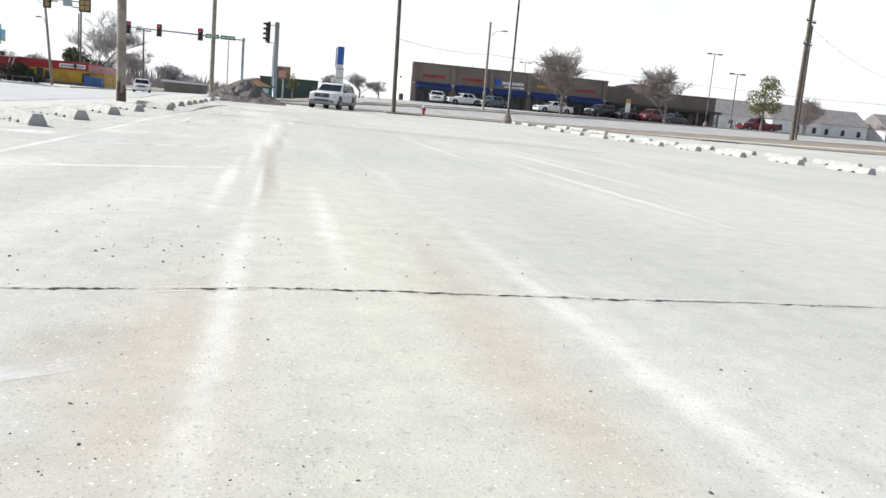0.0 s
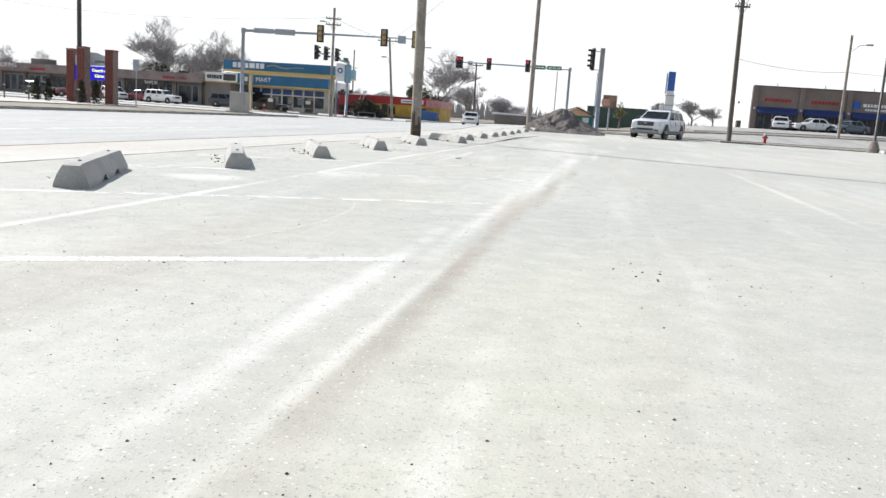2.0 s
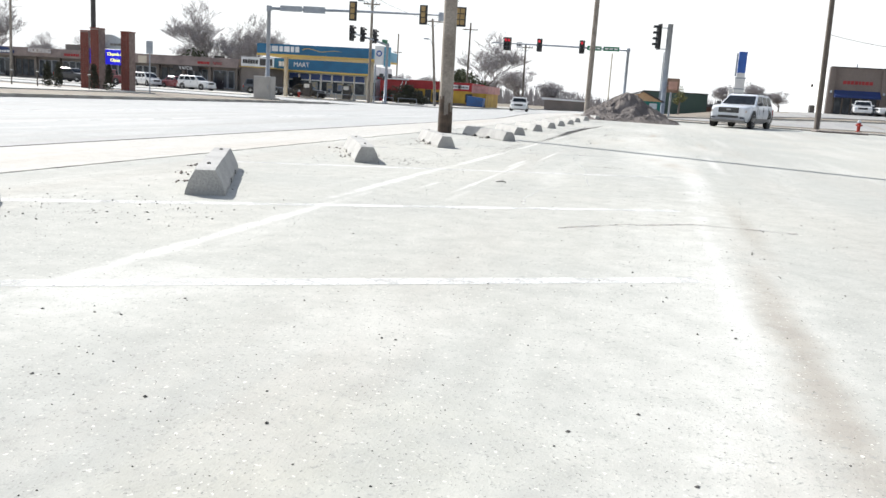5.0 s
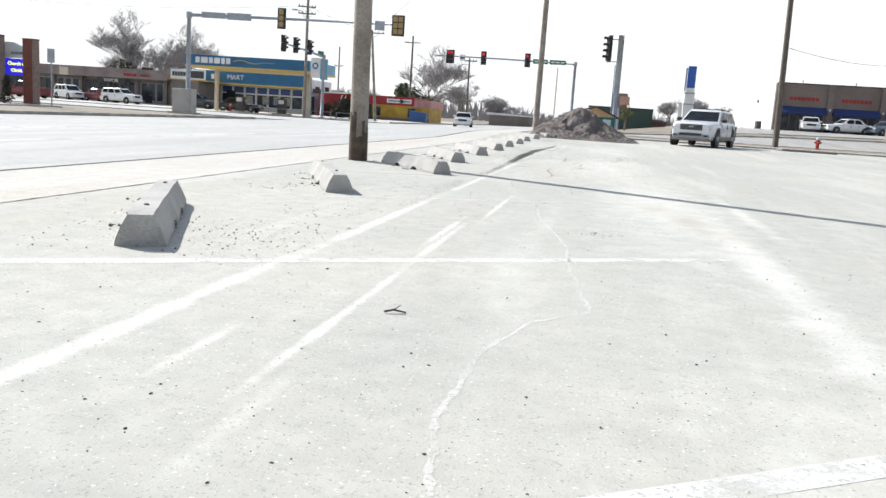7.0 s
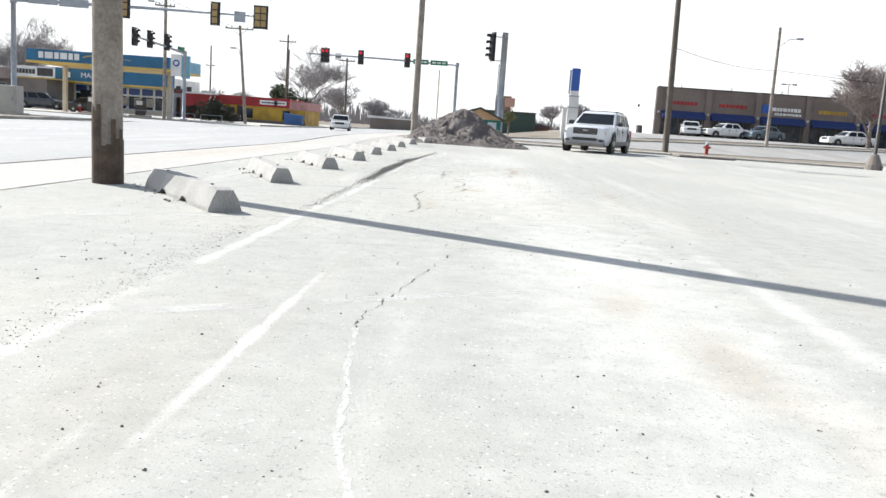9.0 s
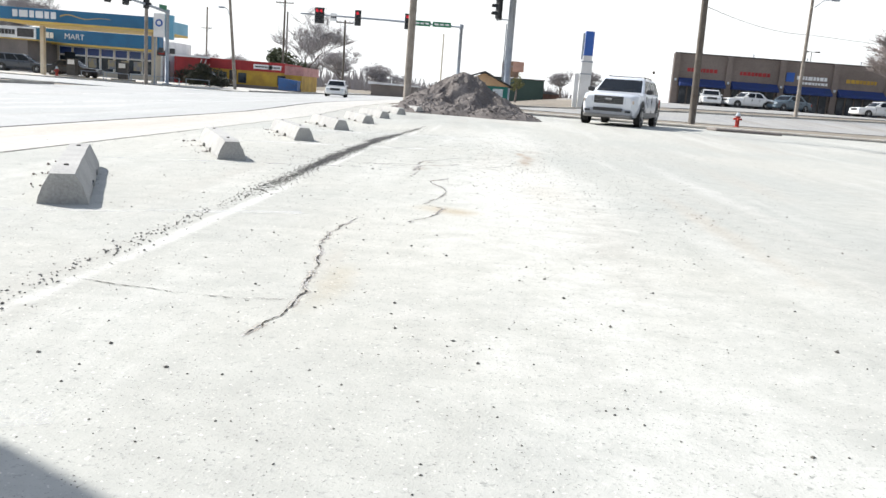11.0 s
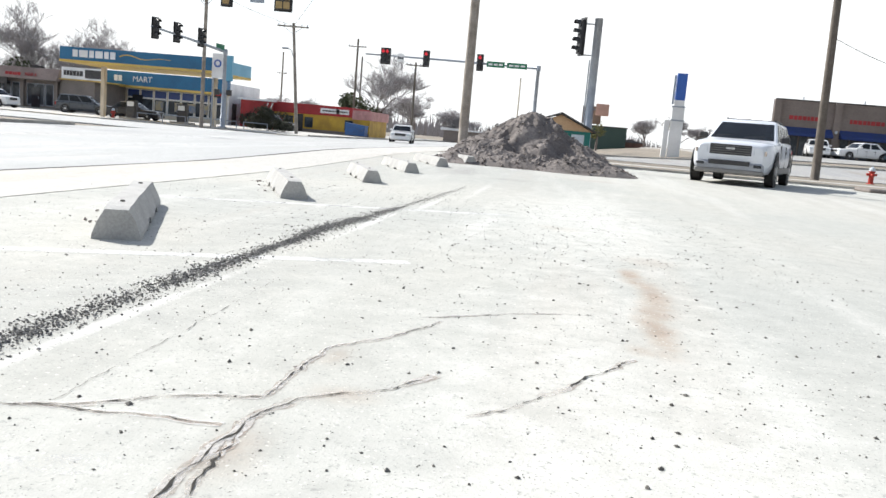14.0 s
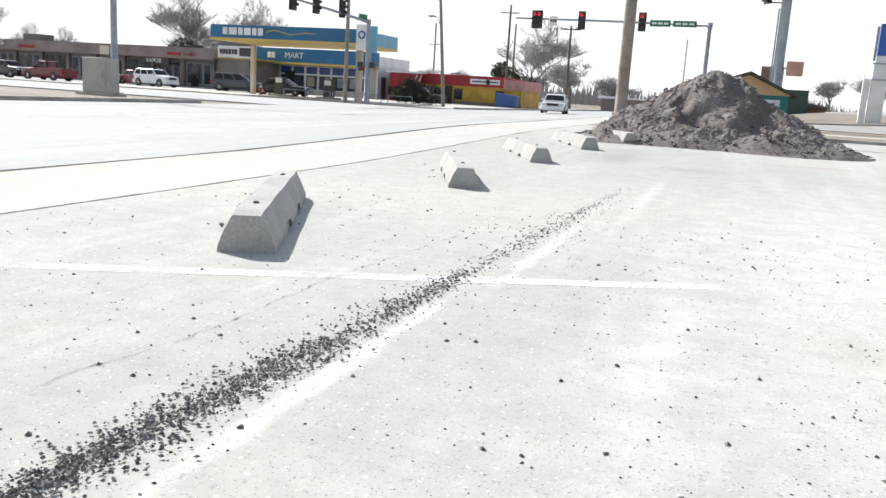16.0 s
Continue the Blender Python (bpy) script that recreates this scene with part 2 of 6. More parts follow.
ROAD = pavement_mat("pale_road", (0.388, 0.393, 0.382), (0.422, 0.423, 0.41), (0.378, 0.37, 0.352), (0.482, 0.482, 0.468), 0.8, -0.056)
STREET = pavement_mat("grey_road", (0.30, 0.30, 0.295), (0.34, 0.33, 0.31), (0.28, 0.265, 0.24), (0.40, 0.39, 0.37), 0.5, 1.57)
GRASS = mk("dormant_grass", (0.235, 0.20, 0.155), (0.18, 0.155, 0.12), 0.35, 0.95, bump=0.6, fine=9, spread=0.3)
KERB = mk("kerb_concrete", (0.42, 0.40, 0.36), (0.30, 0.28, 0.25), 1.2, 0.9, bump=0.3)
STOPC = mk("precast_concrete", (0.40, 0.393, 0.372), (0.335, 0.328, 0.312), 4.0, 0.9, bump=0.5, fine=70, spread=0.14)
CRACK = mk("crack_dirt", (0.012, 0.011, 0.009), (0.03, 0.026, 0.02), 14.0, 1.0)
GRIT = mk("dark_grit", (0.06, 0.056, 0.05), (0.17, 0.16, 0.14), 25.0, 0.95)
GRAVEL = mk("grey_gravel", (0.07, 0.067, 0.062), (0.26, 0.25, 0.235), 60.0, 0.95)
BUMPERGREY = mk("grey_bumper_plastic", (0.30, 0.315, 0.34), (0.24, 0.25, 0.27), 3.0, 0.6)
RUST = mk("rust_stain", (0.42, 0.33, 0.24), (0.47, 0.41, 0.33), 3.0, 0.95)
DIRT = mk("heaped_soil", (0.125, 0.108, 0.098), (0.205, 0.18, 0.163), 1.3, 1.0, bump=0.8, fine=22, spread=0.22)
WOOD = mk("weathered_pole_wood", (0.30, 0.265, 0.225), (0.21, 0.18, 0.15), 3.0, 0.85, bump=0.6, fine=30, spread=0.2)
WOODDARK = mk("dark_pole_wood", (0.10, 0.085, 0.07), (0.14, 0.12, 0.10), 3.0, 0.85, bump=0.5, fine=30, spread=0.2)
CREOSOTE = mk("creosote_stain", (0.05, 0.035, 0.025), (0.10, 0.07, 0.05), 6.0, 0.8, bump=0.4)
STEEL = mk("galvanised_steel", (0.33, 0.36, 0.40), (0.27, 0.30, 0.34), 3.0, 0.5, 0.35)
DARKSTEEL = mk("dark_painted_steel", (0.035, 0.033, 0.032), (0.055, 0.05, 0.048), 3.0, 0.5)
BLACK = mk("black_plastic", (0.018, 0.018, 0.02), (0.03, 0.03, 0.03), 6.0, 0.5)
AMBER = mk("faded_yellow_housing", (0.36, 0.25, 0.10), (0.30, 0.20, 0.085), 5.0, 0.6)
RUBBER = mk("tyre_rubber", (0.02, 0.02, 0.02), (0.035, 0.033, 0.03), 8.0, 0.85)
RIM = mk("alloy_rim", (0.5, 0.5, 0.5), (0.38, 0.38, 0.38), 8.0, 0.35, 0.7)
GLASS = mk("tinted_glass", (0.02, 0.024, 0.028), (0.03, 0.034, 0.04), 3.0, 0.06)
SHOPGLASS = mk("shop_glass", (0.02, 0.026, 0.034), (0.07, 0.08, 0.09), 1.3, 0.12)
SHOPGLASS.node_tree.nodes["Principled BSDF"].inputs["Specular IOR Level"].default_value = 0.25
BLUEGLASS = mk("blue_shop_film", (0.02, 0.05, 0.20), (0.03, 0.06, 0.16), 0.8, 0.4)
LENS = mk("clear_lamp_lens", (0.52, 0.57, 0.60), (0.42, 0.46, 0.50), 12.0, 0.12)
ORANGE = mk("amber_lens", (0.60, 0.50, 0.42), (0.52, 0.43, 0.36), 12.0, 0.2)
REDLENS = mk("red_lens", (0.35, 0.01, 0.01), (0.25, 0.01, 0.01), 12.0, 0.2)
REDLIGHT = glow("red_signal_light", (0.8, 0.03, 0.05), 0.3)
CLADGREY = mk("grey_cladding", (0.17, 0.165, 0.155), (0.21, 0.20, 0.19), 4.0, 0.6)
WHITEPAINT = mk("white_paint", (0.78, 0.78, 0.77), (0.66, 0.66, 0.65), 0.8, 0.6, fine=20, spread=0.05)
CREAM = mk("cream_paint", (0.56, 0.50, 0.40), (0.48, 0.42, 0.33), 1.0, 0.6)
TEAL = mk("teal_fascia", (0.005, 0.125, 0.26), (0.005, 0.10, 0.21), 0.6, 0.45)
TEALPALE = mk("pale_teal_fascia", (0.13, 0.36, 0.50), (0.11, 0.32, 0.45), 0.6, 0.45)
GOLD = mk("yellow_trim", (0.62, 0.43, 0.10), (0.55, 0.38, 0.09), 0.8, 0.5)
STUCCO = mk("pinkish_fascia", (0.29, 0.225, 0.195), (0.20, 0.155, 0.135), 0.55, 0.9, fine=8)
TAUPE = mk("taupe_wall", (0.22, 0.19, 0.17), (0.17, 0.15, 0.135), 0.4, 0.9, fine=12)
BROWNBRICK = mk("brown_mall_brick", (0.205, 0.168, 0.146), (0.172, 0.14, 0.12), 0.35, 0.9, fine=10)
BRICKRED = mk("dark_red_brick", (0.19, 0.055, 0.04), (0.14, 0.04, 0.032), 6.0, 0.9, fine=30, spread=0.2)
MORTAR = mk("mortar", (0.26, 0.20, 0.18), (0.2, 0.15, 0.13), 4.0, 0.95)
SHOPRED = mk("red_shop_paint", (0.36, 0.022, 0.025), (0.27, 0.018, 0.02), 0.7, 0.6)
SHOPYELLOW = mk("yellow_shop_paint", (0.52, 0.32, 0.03), (0.36, 0.21, 0.03), 0.8, 0.6)
BLUEBIN = mk("blue_dumpster_paint", (0.02, 0.09, 0.27), (0.03, 0.08, 0.2), 2.0, 0.5)
BLUESIGN = mk("blue_sign_face", (0.02, 0.10, 0.40), (0.02, 0.085, 0.34), 1.0, 0.35)
AWNING = mk("blue_awning_fabric", (0.015, 0.035, 0.15), (0.02, 0.04, 0.12), 1.5, 0.8)
GREENHUT = mk("green_hut_paint", (0.005, 0.14, 0.115), (0.008, 0.11, 0.09), 2.0, 0.6)
SIGNGREEN = mk("green_street_sign", (0.005, 0.16, 0.075), (0.006, 0.13, 0.06), 3.0, 0.4)
HUTWOOD = mk("tan_gable_board", (0.50, 0.33, 0.19), (0.44, 0.28, 0.16), 3.0, 0.8)
ROOFDARK = mk("dark_roofing", (0.05, 0.045, 0.042), (0.075, 0.07, 0.065), 4.0, 0.9)
HYDRANTRED = mk("hydrant_red", (0.42, 0.035, 0.02), (0.30, 0.03, 0.02), 8.0, 0.5)
LEDBLUE = glow("blue_led_panel", (0.012, 0.012, 0.42), 0.9)
LEDTEXT = glow("yellow_led_text", (0.85, 0.85, 0.15), 1.1)
BARK = mk("winter_bark", (0.15, 0.125, 0.11), (0.21, 0.18, 0.165), 6.0, 0.95, bump=0.5)
TWIG = mk("winter_twigs", (0.27, 0.25, 0.25), (0.34, 0.32, 0.32), 3.0, 0.95)
TWIGWARM = mk("brown_bud_twigs", (0.30, 0.26, 0.245), (0.25, 0.215, 0.205), 3.0, 0.95)
LEAF = mk("evergreen_leaves", (0.045, 0.06, 0.028), (0.075, 0.085, 0.04), 2.0, 0.8)
LEAFPALE = mk("olive_leaves", (0.14, 0.15, 0.06), (0.20, 0.19, 0.08), 2.0, 0.8)
SHRUB = mk("dark_shrub_leaves", (0.028, 0.032, 0.02), (0.05, 0.05, 0.03), 2.0, 0.9)
SIDING = mk("white_siding", (0.70, 0.70, 0.69), (0.6, 0.6, 0.6), 0.8, 0.7)
SHINGLE = mk("grey_shingles", (0.20, 0.185, 0.18), (0.26, 0.24, 0.23), 1.0, 0.95, fine=6)
GREENWALL = mk("dull_green_wall", (0.05, 0.085, 0.07), (0.06, 0.095, 0.08), 0.5, 0.8)
CABINETGREY = mk("grey_cabinet_paint", (0.40, 0.39, 0.37), (0.34, 0.33, 0.31), 1.5, 0.6)
WIRE = mk("cable_sheath", (0.03, 0.03, 0.03), (0.04, 0.04, 0.04), 3.0, 0.6)


def worn_paint(name, colour, cover, lo=0.34, hi=0.6):
    """A thin worn coat that lets the concrete show through in patches."""
    m, n, l, b = node_mat(name)
    v = place_vec(n, l)
    wear = ramp(n, l, noise_node(n, l, v, 2.6, 8, 0.72), lo, hi)
    fine = ramp(n, l, noise_node(n, l, v, 55, 3, 0.7), 0.28, 0.5)
    a = n.new("ShaderNodeMath")
    a.operation = "MULTIPLY"
    l.new(wear, a.inputs[0])
    l.new(fine, a.inputs[1])
    c = n.new("ShaderNodeMath")
    c.operation = "MULTIPLY"
    c.inputs[1].default_value = cover
    l.new(a.outputs["Value"], c.inputs[0])
    l.new(c.outputs["Value"], b.inputs["Alpha"])
    b.inputs["Base Color"].default_value = (*colour, 1)
    b.inputs["Roughness"].default_value = 0.9
    return m


LINEPAINT = worn_paint("worn_line_paint", (0.72, 0.72, 0.70), 0.85, 0.30, 0.55)
LINEFAINT = worn_paint("faded_line_paint", (0.70, 0.695, 0.67), 0.55, 0.40, 0.68)
CHIPPED = worn_paint("chipped_pale_edge", (0.70, 0.69, 0.665), 0.6, 0.42, 0.66)
SEAMDUST = worn_paint("pale_seam_dust", (0.70, 0.695, 0.655), 0.6, 0.3, 0.52)
RUSTDIRT = worn_paint("rusty_dirt", (0.37, 0.305, 0.255), 0.65, 0.36, 0.7)
THINDIRT = worn_paint("thin_dirt", (0.12, 0.11, 0.10), 0.8, 0.42, 0.6)


def car_paint(name, c, rough=0.3):
    return mk(name, c, tuple(v * 0.9 for v in c), 1.5, rough, 0.0, coat=0.25, spread=0.04)


P_WHITE = car_paint("white_car_paint", (0.74, 0.74, 0.73))
P_SUV = car_paint("dusty_white_car_paint", (0.66, 0.68, 0.71))
P_BLACK = car_paint("black_car_paint", (0.010, 0.010, 0.013))
P_RED = car_paint("dark_red_car_paint", (0.15, 0.012, 0.018))
P_GREY = car_paint("grey_car_paint", (0.06, 0.068, 0.08))
P_BLUE = car_paint("slate_blue_car_paint", (0.10, 0.14, 0.17))
P_TAN = car_paint("tan_car_paint", (0.26, 0.21, 0.16))


# ---- mesh tools ----
def part(name, bm, material, parent=None, label="", smooth=False):
    me = bpy.data.meshes.new(name)
    bm.to_mesh(me)
    bm.free()
    me.materials.append(material)
    if smooth:
        me.polygons.foreach_set("use_smooth", [True] * len(me.polygons))
    ob = new(name, me)
    if parent is not None:
        ob.parent = parent
    if label:
        ob["label"] = label
    return ob


def share(name, ob, m, parent):
    """Another object on the same mesh."""
    o = new(name, ob.data)
    o.parent = parent
    o.matrix_basis = m
    return o


def thing(name, m, label, category, group="", kind=""):
    e = new(name)
    e.matrix_basis = m
    return tagged(e, label, category, group, kind)


def box(bm, sx, sy, sz, m=None, bevel=0.0):
    r = bmesh.ops.create_cube(bm, size=1, matrix=(m or Matrix()) @ Matrix.Diagonal((sx, sy, sz, 1)))
    if bevel:
        es = list({e for v in r["verts"] for e in v.link_edges})
        bmesh.ops.bevel(bm, geom=es, offset=bevel, segments=1, affect="EDGES", profile=0.5)
    return bm


def boxes(*rows, bevel=0.0):
    """A mesh of boxes given as (x0, x1, y0, y1, z0, z1)."""
    bm = bmesh.new()
    for x0, x1, y0, y1, z0, z1 in rows:
        box(bm, x1 - x0, y1 - y0, z1 - z0, pose((x0 + x1) / 2, (y0 + y1) / 2, (z0 + z1) / 2), bevel)
    return bm


def tube(bm, pts, radii, sides=8, cap=True):
    """A round bar along points, with a radius at each."""
    pts = [Vector(p) for p in pts]
    rings = []
    for i, p in enumerate(pts):
        d = (pts[min(i + 1, len(pts) - 1)] - pts[max(i - 1, 0)]).normalized()
        s = d.cross(Vector((0, 0, 1)) if abs(d.z) < 0.9 else Vector((1, 0, 0))).normalized()
        u = s.cross(d)
        r = radii[i] if isinstance(radii, (list, tuple)) else radii
        rings.append([bm.verts.new(p + r * (math.cos(a) * s + math.sin(a) * u)) for a in (2 * math.pi * k / sides for k in range(sides))])
    for a, b in zip(rings, rings[1:]):
        for k in range(sides):
            bm.faces.new((a[k], a[(k + 1) % sides], b[(k + 1) % sides], b[k]))
    if cap and sides > 2:
        bm.faces.new(rings[0])
        bm.faces.new(rings[-1][::-1])
    return bm


def rod(p, q, r, sides=8, r2=None):
    return tube(bmesh.new(), [p, q], [r, r if r2 is None else r2], sides)


def lathe(rows, sides=16):
    """A turned form from (radius, height) rows."""
    bm = bmesh.new()
    rings = [[bm.verts.new((r * math.cos(2 * math.pi * k / sides), r * math.sin(2 * math.pi * k / sides), z)) for k in range(sides)] for r, z in rows]
    for a, b in zip(rings, rings[1:]):
        for k in range(sides):
            bm.faces.new((a[k], a[(k + 1) % sides], b[(k + 1) % sides], b[k]))
    bm.faces.new(rings[0][::-1])
    bm.faces.new(rings[-1])
    return bm


def prism(pts, y0, y1, axis="y"):
    """An outline in x and z, given thickness along y (or in y and z, along x)."""
    bm = bmesh.new()
    put = (lambda a, b, c: (a, c, b)) if axis == "y" else (lambda a, b, c: (c, a, b))
    f = [bm.verts.new(put(a, b, y0)) for a, b in pts]
    g = [bm.verts.new(put(a, b, y1)) for a, b in pts]
    bm.faces.new(f)
    bm.faces.new(g[::-1])
    for i in range(len(pts)):
        j = (i + 1) % len(pts)
        bm.faces.new((f[j], f[i], g[i], g[j]))
    bmesh.ops.recalc_face_normals(bm, faces=bm.faces)
    return bm


def words(name, text, size, material, m, parent, depth=0.02):
    """Flat letters in Blender's own font, as a mesh, centred on the pose m (x to the right, y up, facing z)."""
    cu = bpy.data.curves.new(name, "FONT")
    cu.body, cu.size, cu.extrude, cu.align_x, cu.align_y = text, size, depth, "CENTER", "CENTER"
    tmp = bpy.data.objects.new(name + "_curve", cu)
    scene.collection.objects.link(tmp)
    me = bpy.data.meshes.new_from_object(tmp.evaluated_get(bpy.context.evaluated_depsgraph_get()))
    bpy.data.objects.remove(tmp)
    me.materials.clear()
    me.materials.append(material)
    ob = new(name, me)
    ob.parent, ob.matrix_basis = parent, m
    return ob


def sm(a):
    a = max(0.0, min(1.0, a))
    return a * a * (3 - 2 * a)


def near_kerb(y):
    return -3.0 - 0.002 * y


def far_kerb(y):
    return -21.35 + 0.056 * y


def gz(x, y):
    """The height of the land: the lot is level and rises a little at its north end, the road falls to the west, the shops in the east stand higher."""
    west = -0.2 * sm((-x - 4) / 12) - 0.15 * sm((y - 50) / 40) * sm((2 - x) / 8)
    rise = 0.14 * sm((y - 30) / 10) * sm((x + 8) / 5)
    return west + rise + 1.35 * sm((y - 56 + 0.45 * max(0, x - 14)) / 42) * sm((x - 2) / 14)


def sheet(name, x0, x1, y0, y1, lift, material, label, category, nx=12, ny=24, thick=0.25, kind="structure"):
    """A paved sheet that follows the land; x0 and x1 may be functions of y."""
    fx0 = x0 if callable(x0) else (lambda y: x0)
    fx1 = x1 if callable(x1) else (lambda y: x1)
    bm = bmesh.new()
    top, low = [], []
    for j in range(ny + 1):
        y = y0 + (y1 - y0) * j / ny
        a, b = fx0(y), fx1(y)
        xs = [a + (b - a) * i / nx for i in range(nx + 1)]
        top.append([bm.verts.new((x, y, gz(x, y) + lift)) for x in xs])
        low.append([bm.verts.new((x, y, gz(x, y) + lift - thick)) for x in xs])
    for j in range(ny):
        for i in range(nx):
            bm.faces.new((top[j][i], top[j][i + 1], top[j + 1][i + 1], top[j + 1][i]))
        bm.faces.new((low[j][0], top[j][0], top[j + 1][0], low[j + 1][0]))
        bm.faces.new((top[j][nx], low[j][nx], low[j + 1][nx], top[j + 1][nx]))
    for i in range(nx):
        bm.faces.new((low[0][i], low[0][i + 1], top[0][i + 1], top[0][i]))
        bm.faces.new((top[ny][i], top[ny][i + 1], low[ny][i + 1], low[ny][i]))
    return tagged(part(name, bm, material, smooth=False), label, category, kind=kind)


# ---- ground and paving ----
def land():
    xs = [-900, -500, -300, -200, -140] + list(range(-100, 101, 5)) + [140, 200, 300, 500, 900]
    ys = [-400, -200, -100, -60] + list(range(-40, 181, 5)) + [220, 300, 450, 700, 1200, 2500]
    bm = bmesh.new()
    g = [[bm.verts.new((x, y, gz(x, y) - 0.16)) for x in xs] for y in ys]
    for j in range(len(ys) - 1):
        for i in range(len(xs) - 1):
            bm.faces.new((g[j][i], g[j][i + 1], g[j + 1][i + 1], g[j + 1][i]))
    return tagged(part("ground", bm, GRASS, smooth=True), "dry winter grass land reaching to the horizon", "ground", kind="structure")


land()
LOT_N = 44.5
edge = lambda y: -1.58 - 0.005 * y
sheet("parking_lot", edge, 70, -60, LOT_N, 0.0, LOT, "sun-bleached dusty concrete parking lot", "parking lot", 24, 40)
sheet("pavement", near_kerb, lambda y: edge(y) - 0.004, -60, 58, 0.004, VERGE, "pale sandy concrete strip between lot and road", "pavement", 4, 40)
sheet("road_1", lambda y: far_kerb(y), lambda y: near_kerb(y) - 0.18, -120, 260, -0.1, ROAD, "pale worn multi-lane main road", "road", 12, 80)
sheet("road_2", lambda y: near_kerb(y) - 0.18, 260, 58.3, 74, -0.098, STREET, "grey cross street east of the junction", "road", 40, 10)
sheet("road_3", -260, far_kerb, 57.5, 74, -0.098, ROAD, "pale cross street west of the junction", "road", 24, 10)
sheet("kerb_1", lambda y: near_kerb(y) - 0.18, lambda y: near_kerb(y) - 0.004, -60, 57.5, -0.012, KERB, "worn concrete kerb along the lot side", "kerb", 1, 60)
sheet("kerb_2", lambda y: far_kerb(y) - 0.17, far_kerb, -120, 52, 0.03, KERB, "concrete kerb along the far side of the road", "kerb", 1, 60)
sheet("kerb_3", lambda y: far_kerb(y) - 0.17, far_kerb, 79, 200, 0.03, KERB, "concrete kerb beyond the junction", "kerb", 1, 40)
sheet("pavement", lambda y: far_kerb(y) - 3.4, lambda y: far_kerb(y) - 1.9, -120, 51.5, -0.10, VERGE, "narrow concrete walk beside the far kerb", "pavement", 1, 40)
sheet("parking_lot", -130, lambda y: far_kerb(y) - 11.5, -40, 50, -0.09, VERGE, "bright concrete lot before the low shops", "parking lot", 10, 20)
sheet("parking_lot", -130, lambda y: far_kerb(y) - 0.2, 79.5, 140, -0.085, VERGE, "bright concrete forecourt of the fuel station", "parking lot", 14, 16)
sheet("pavement", lambda y: near_kerb(y) + 3.5, 120, 50.6, 52.0, 0.0, VERGE, "pale concrete sidewalk across the dead grass", "pavement", 40, 1)
sheet("grass_strip", near_kerb, 120, LOT_N + 0.1, 50.6, -0.005, GRASS, "strip of brown dead grass at the lot's end", "grass", 30, 4)
sheet("grass_strip", near_kerb, 120, 52.0, 58.3, -0.01, GRASS, "strip of brown dead grass beside the street", "grass", 30, 4)
sheet("kerb_4", lambda y: near_kerb(y) + 4, 120, LOT_N - 0.06, LOT_N + 0.1, 0.07, KERB, "low worn kerb at the end of the lot", "kerb", 30, 1)
sheet("kerb_5", 2, 200, 58.3, 58.45, 0.02, KERB, "concrete kerb of the cross street", "kerb", 40, 1)
sheet("kerb_6", 2, 200, 73.9, 74.05, 0.02, KERB, "concrete kerb on the shops' side of the street", "kerb", 40, 1)
sheet("parking_lot", 12, 140, 80, 140, -0.09, STREET, "grey asphalt lot before the brick shops", "parking lot", 24, 12)


def flat_strip(bm, pts, widths, lift=0.004):
    """A strip of varying width lying on the land along points."""
    rows = []
    for i, (x, y) in enumerate(pts):
        ax, ay = pts[max(i - 1, 0)]
        bx, by = pts[min(i + 1, len(pts) - 1)]
        d = math.hypot(bx - ax, by - ay) or 1
        nx, ny = -(by - ay) / d, (bx - ax) / d
        w = widths[i] if isinstance(widths, list) else widths
        rows.append([bm.verts.new((x + s * w / 2 * nx, y + s * w / 2 * ny, gz(x, y) + lift)) for s in (-1, 1)])
    for a, b in zip(rows, rows[1:]):
        bm.faces.new((a[0], b[0], b[1], a[1]))
    return bm


# where each stall line crosses the line of stops, its slope, and how far east it reaches
STALLS = ((-8.7, 0.605, 2.7), (-5.89, 0.605, 2.71), (-3.03, 0.605, 2.81), (-0.13, 0.60, 2.82), (2.71, 0.602, 2.92), (5.05, 0.66, 2.90), (8.24, 0.603, 2.92), (11.55, 0.645, 2.3),
          (14.75, 0.52, 1.25), (17.8, 0.50, 1.1), (20.82, 0.49, 1.3), (23.63, 0.50, 1.35), (26.8, 0.496, 1.66), (29.97, 0.40, 1.25), (33.1, 0.40, 1.2), (36.1, 0.40, 1.2))
for k, (y0, slope, reach) in enumerate(STALLS):
    n = 18
    bm = flat_strip(bmesh.new(), [(x, y0 + slope * x) for x in (-1.2 + (reach + 1.2) * i / n for i in range(n + 1))], 0.1, 0.0012)
    tagged(part("stall_line", bm, LINEFAINT if k in (0, 1, 7, 8, 9, 10, 13, 14) else LINEPAINT), "worn white painted stall line on the concrete", "road marking", "angled stall lines", "structure")
for off, w in ((4.4, 0.12), (8.6, 0.12), (9.0, 0.12), (13.2, 0.12)):
    bm = flat_strip(bmesh.new(), [(near_kerb(y) - off, y) for y in range(-80, 57, 3)], w, -0.096)
    tagged(part("lane_line", bm, LINEPAINT), "worn white lane line on the main road", "road marking", kind="structure")

# cracks and joints
rc = random.Random(5)


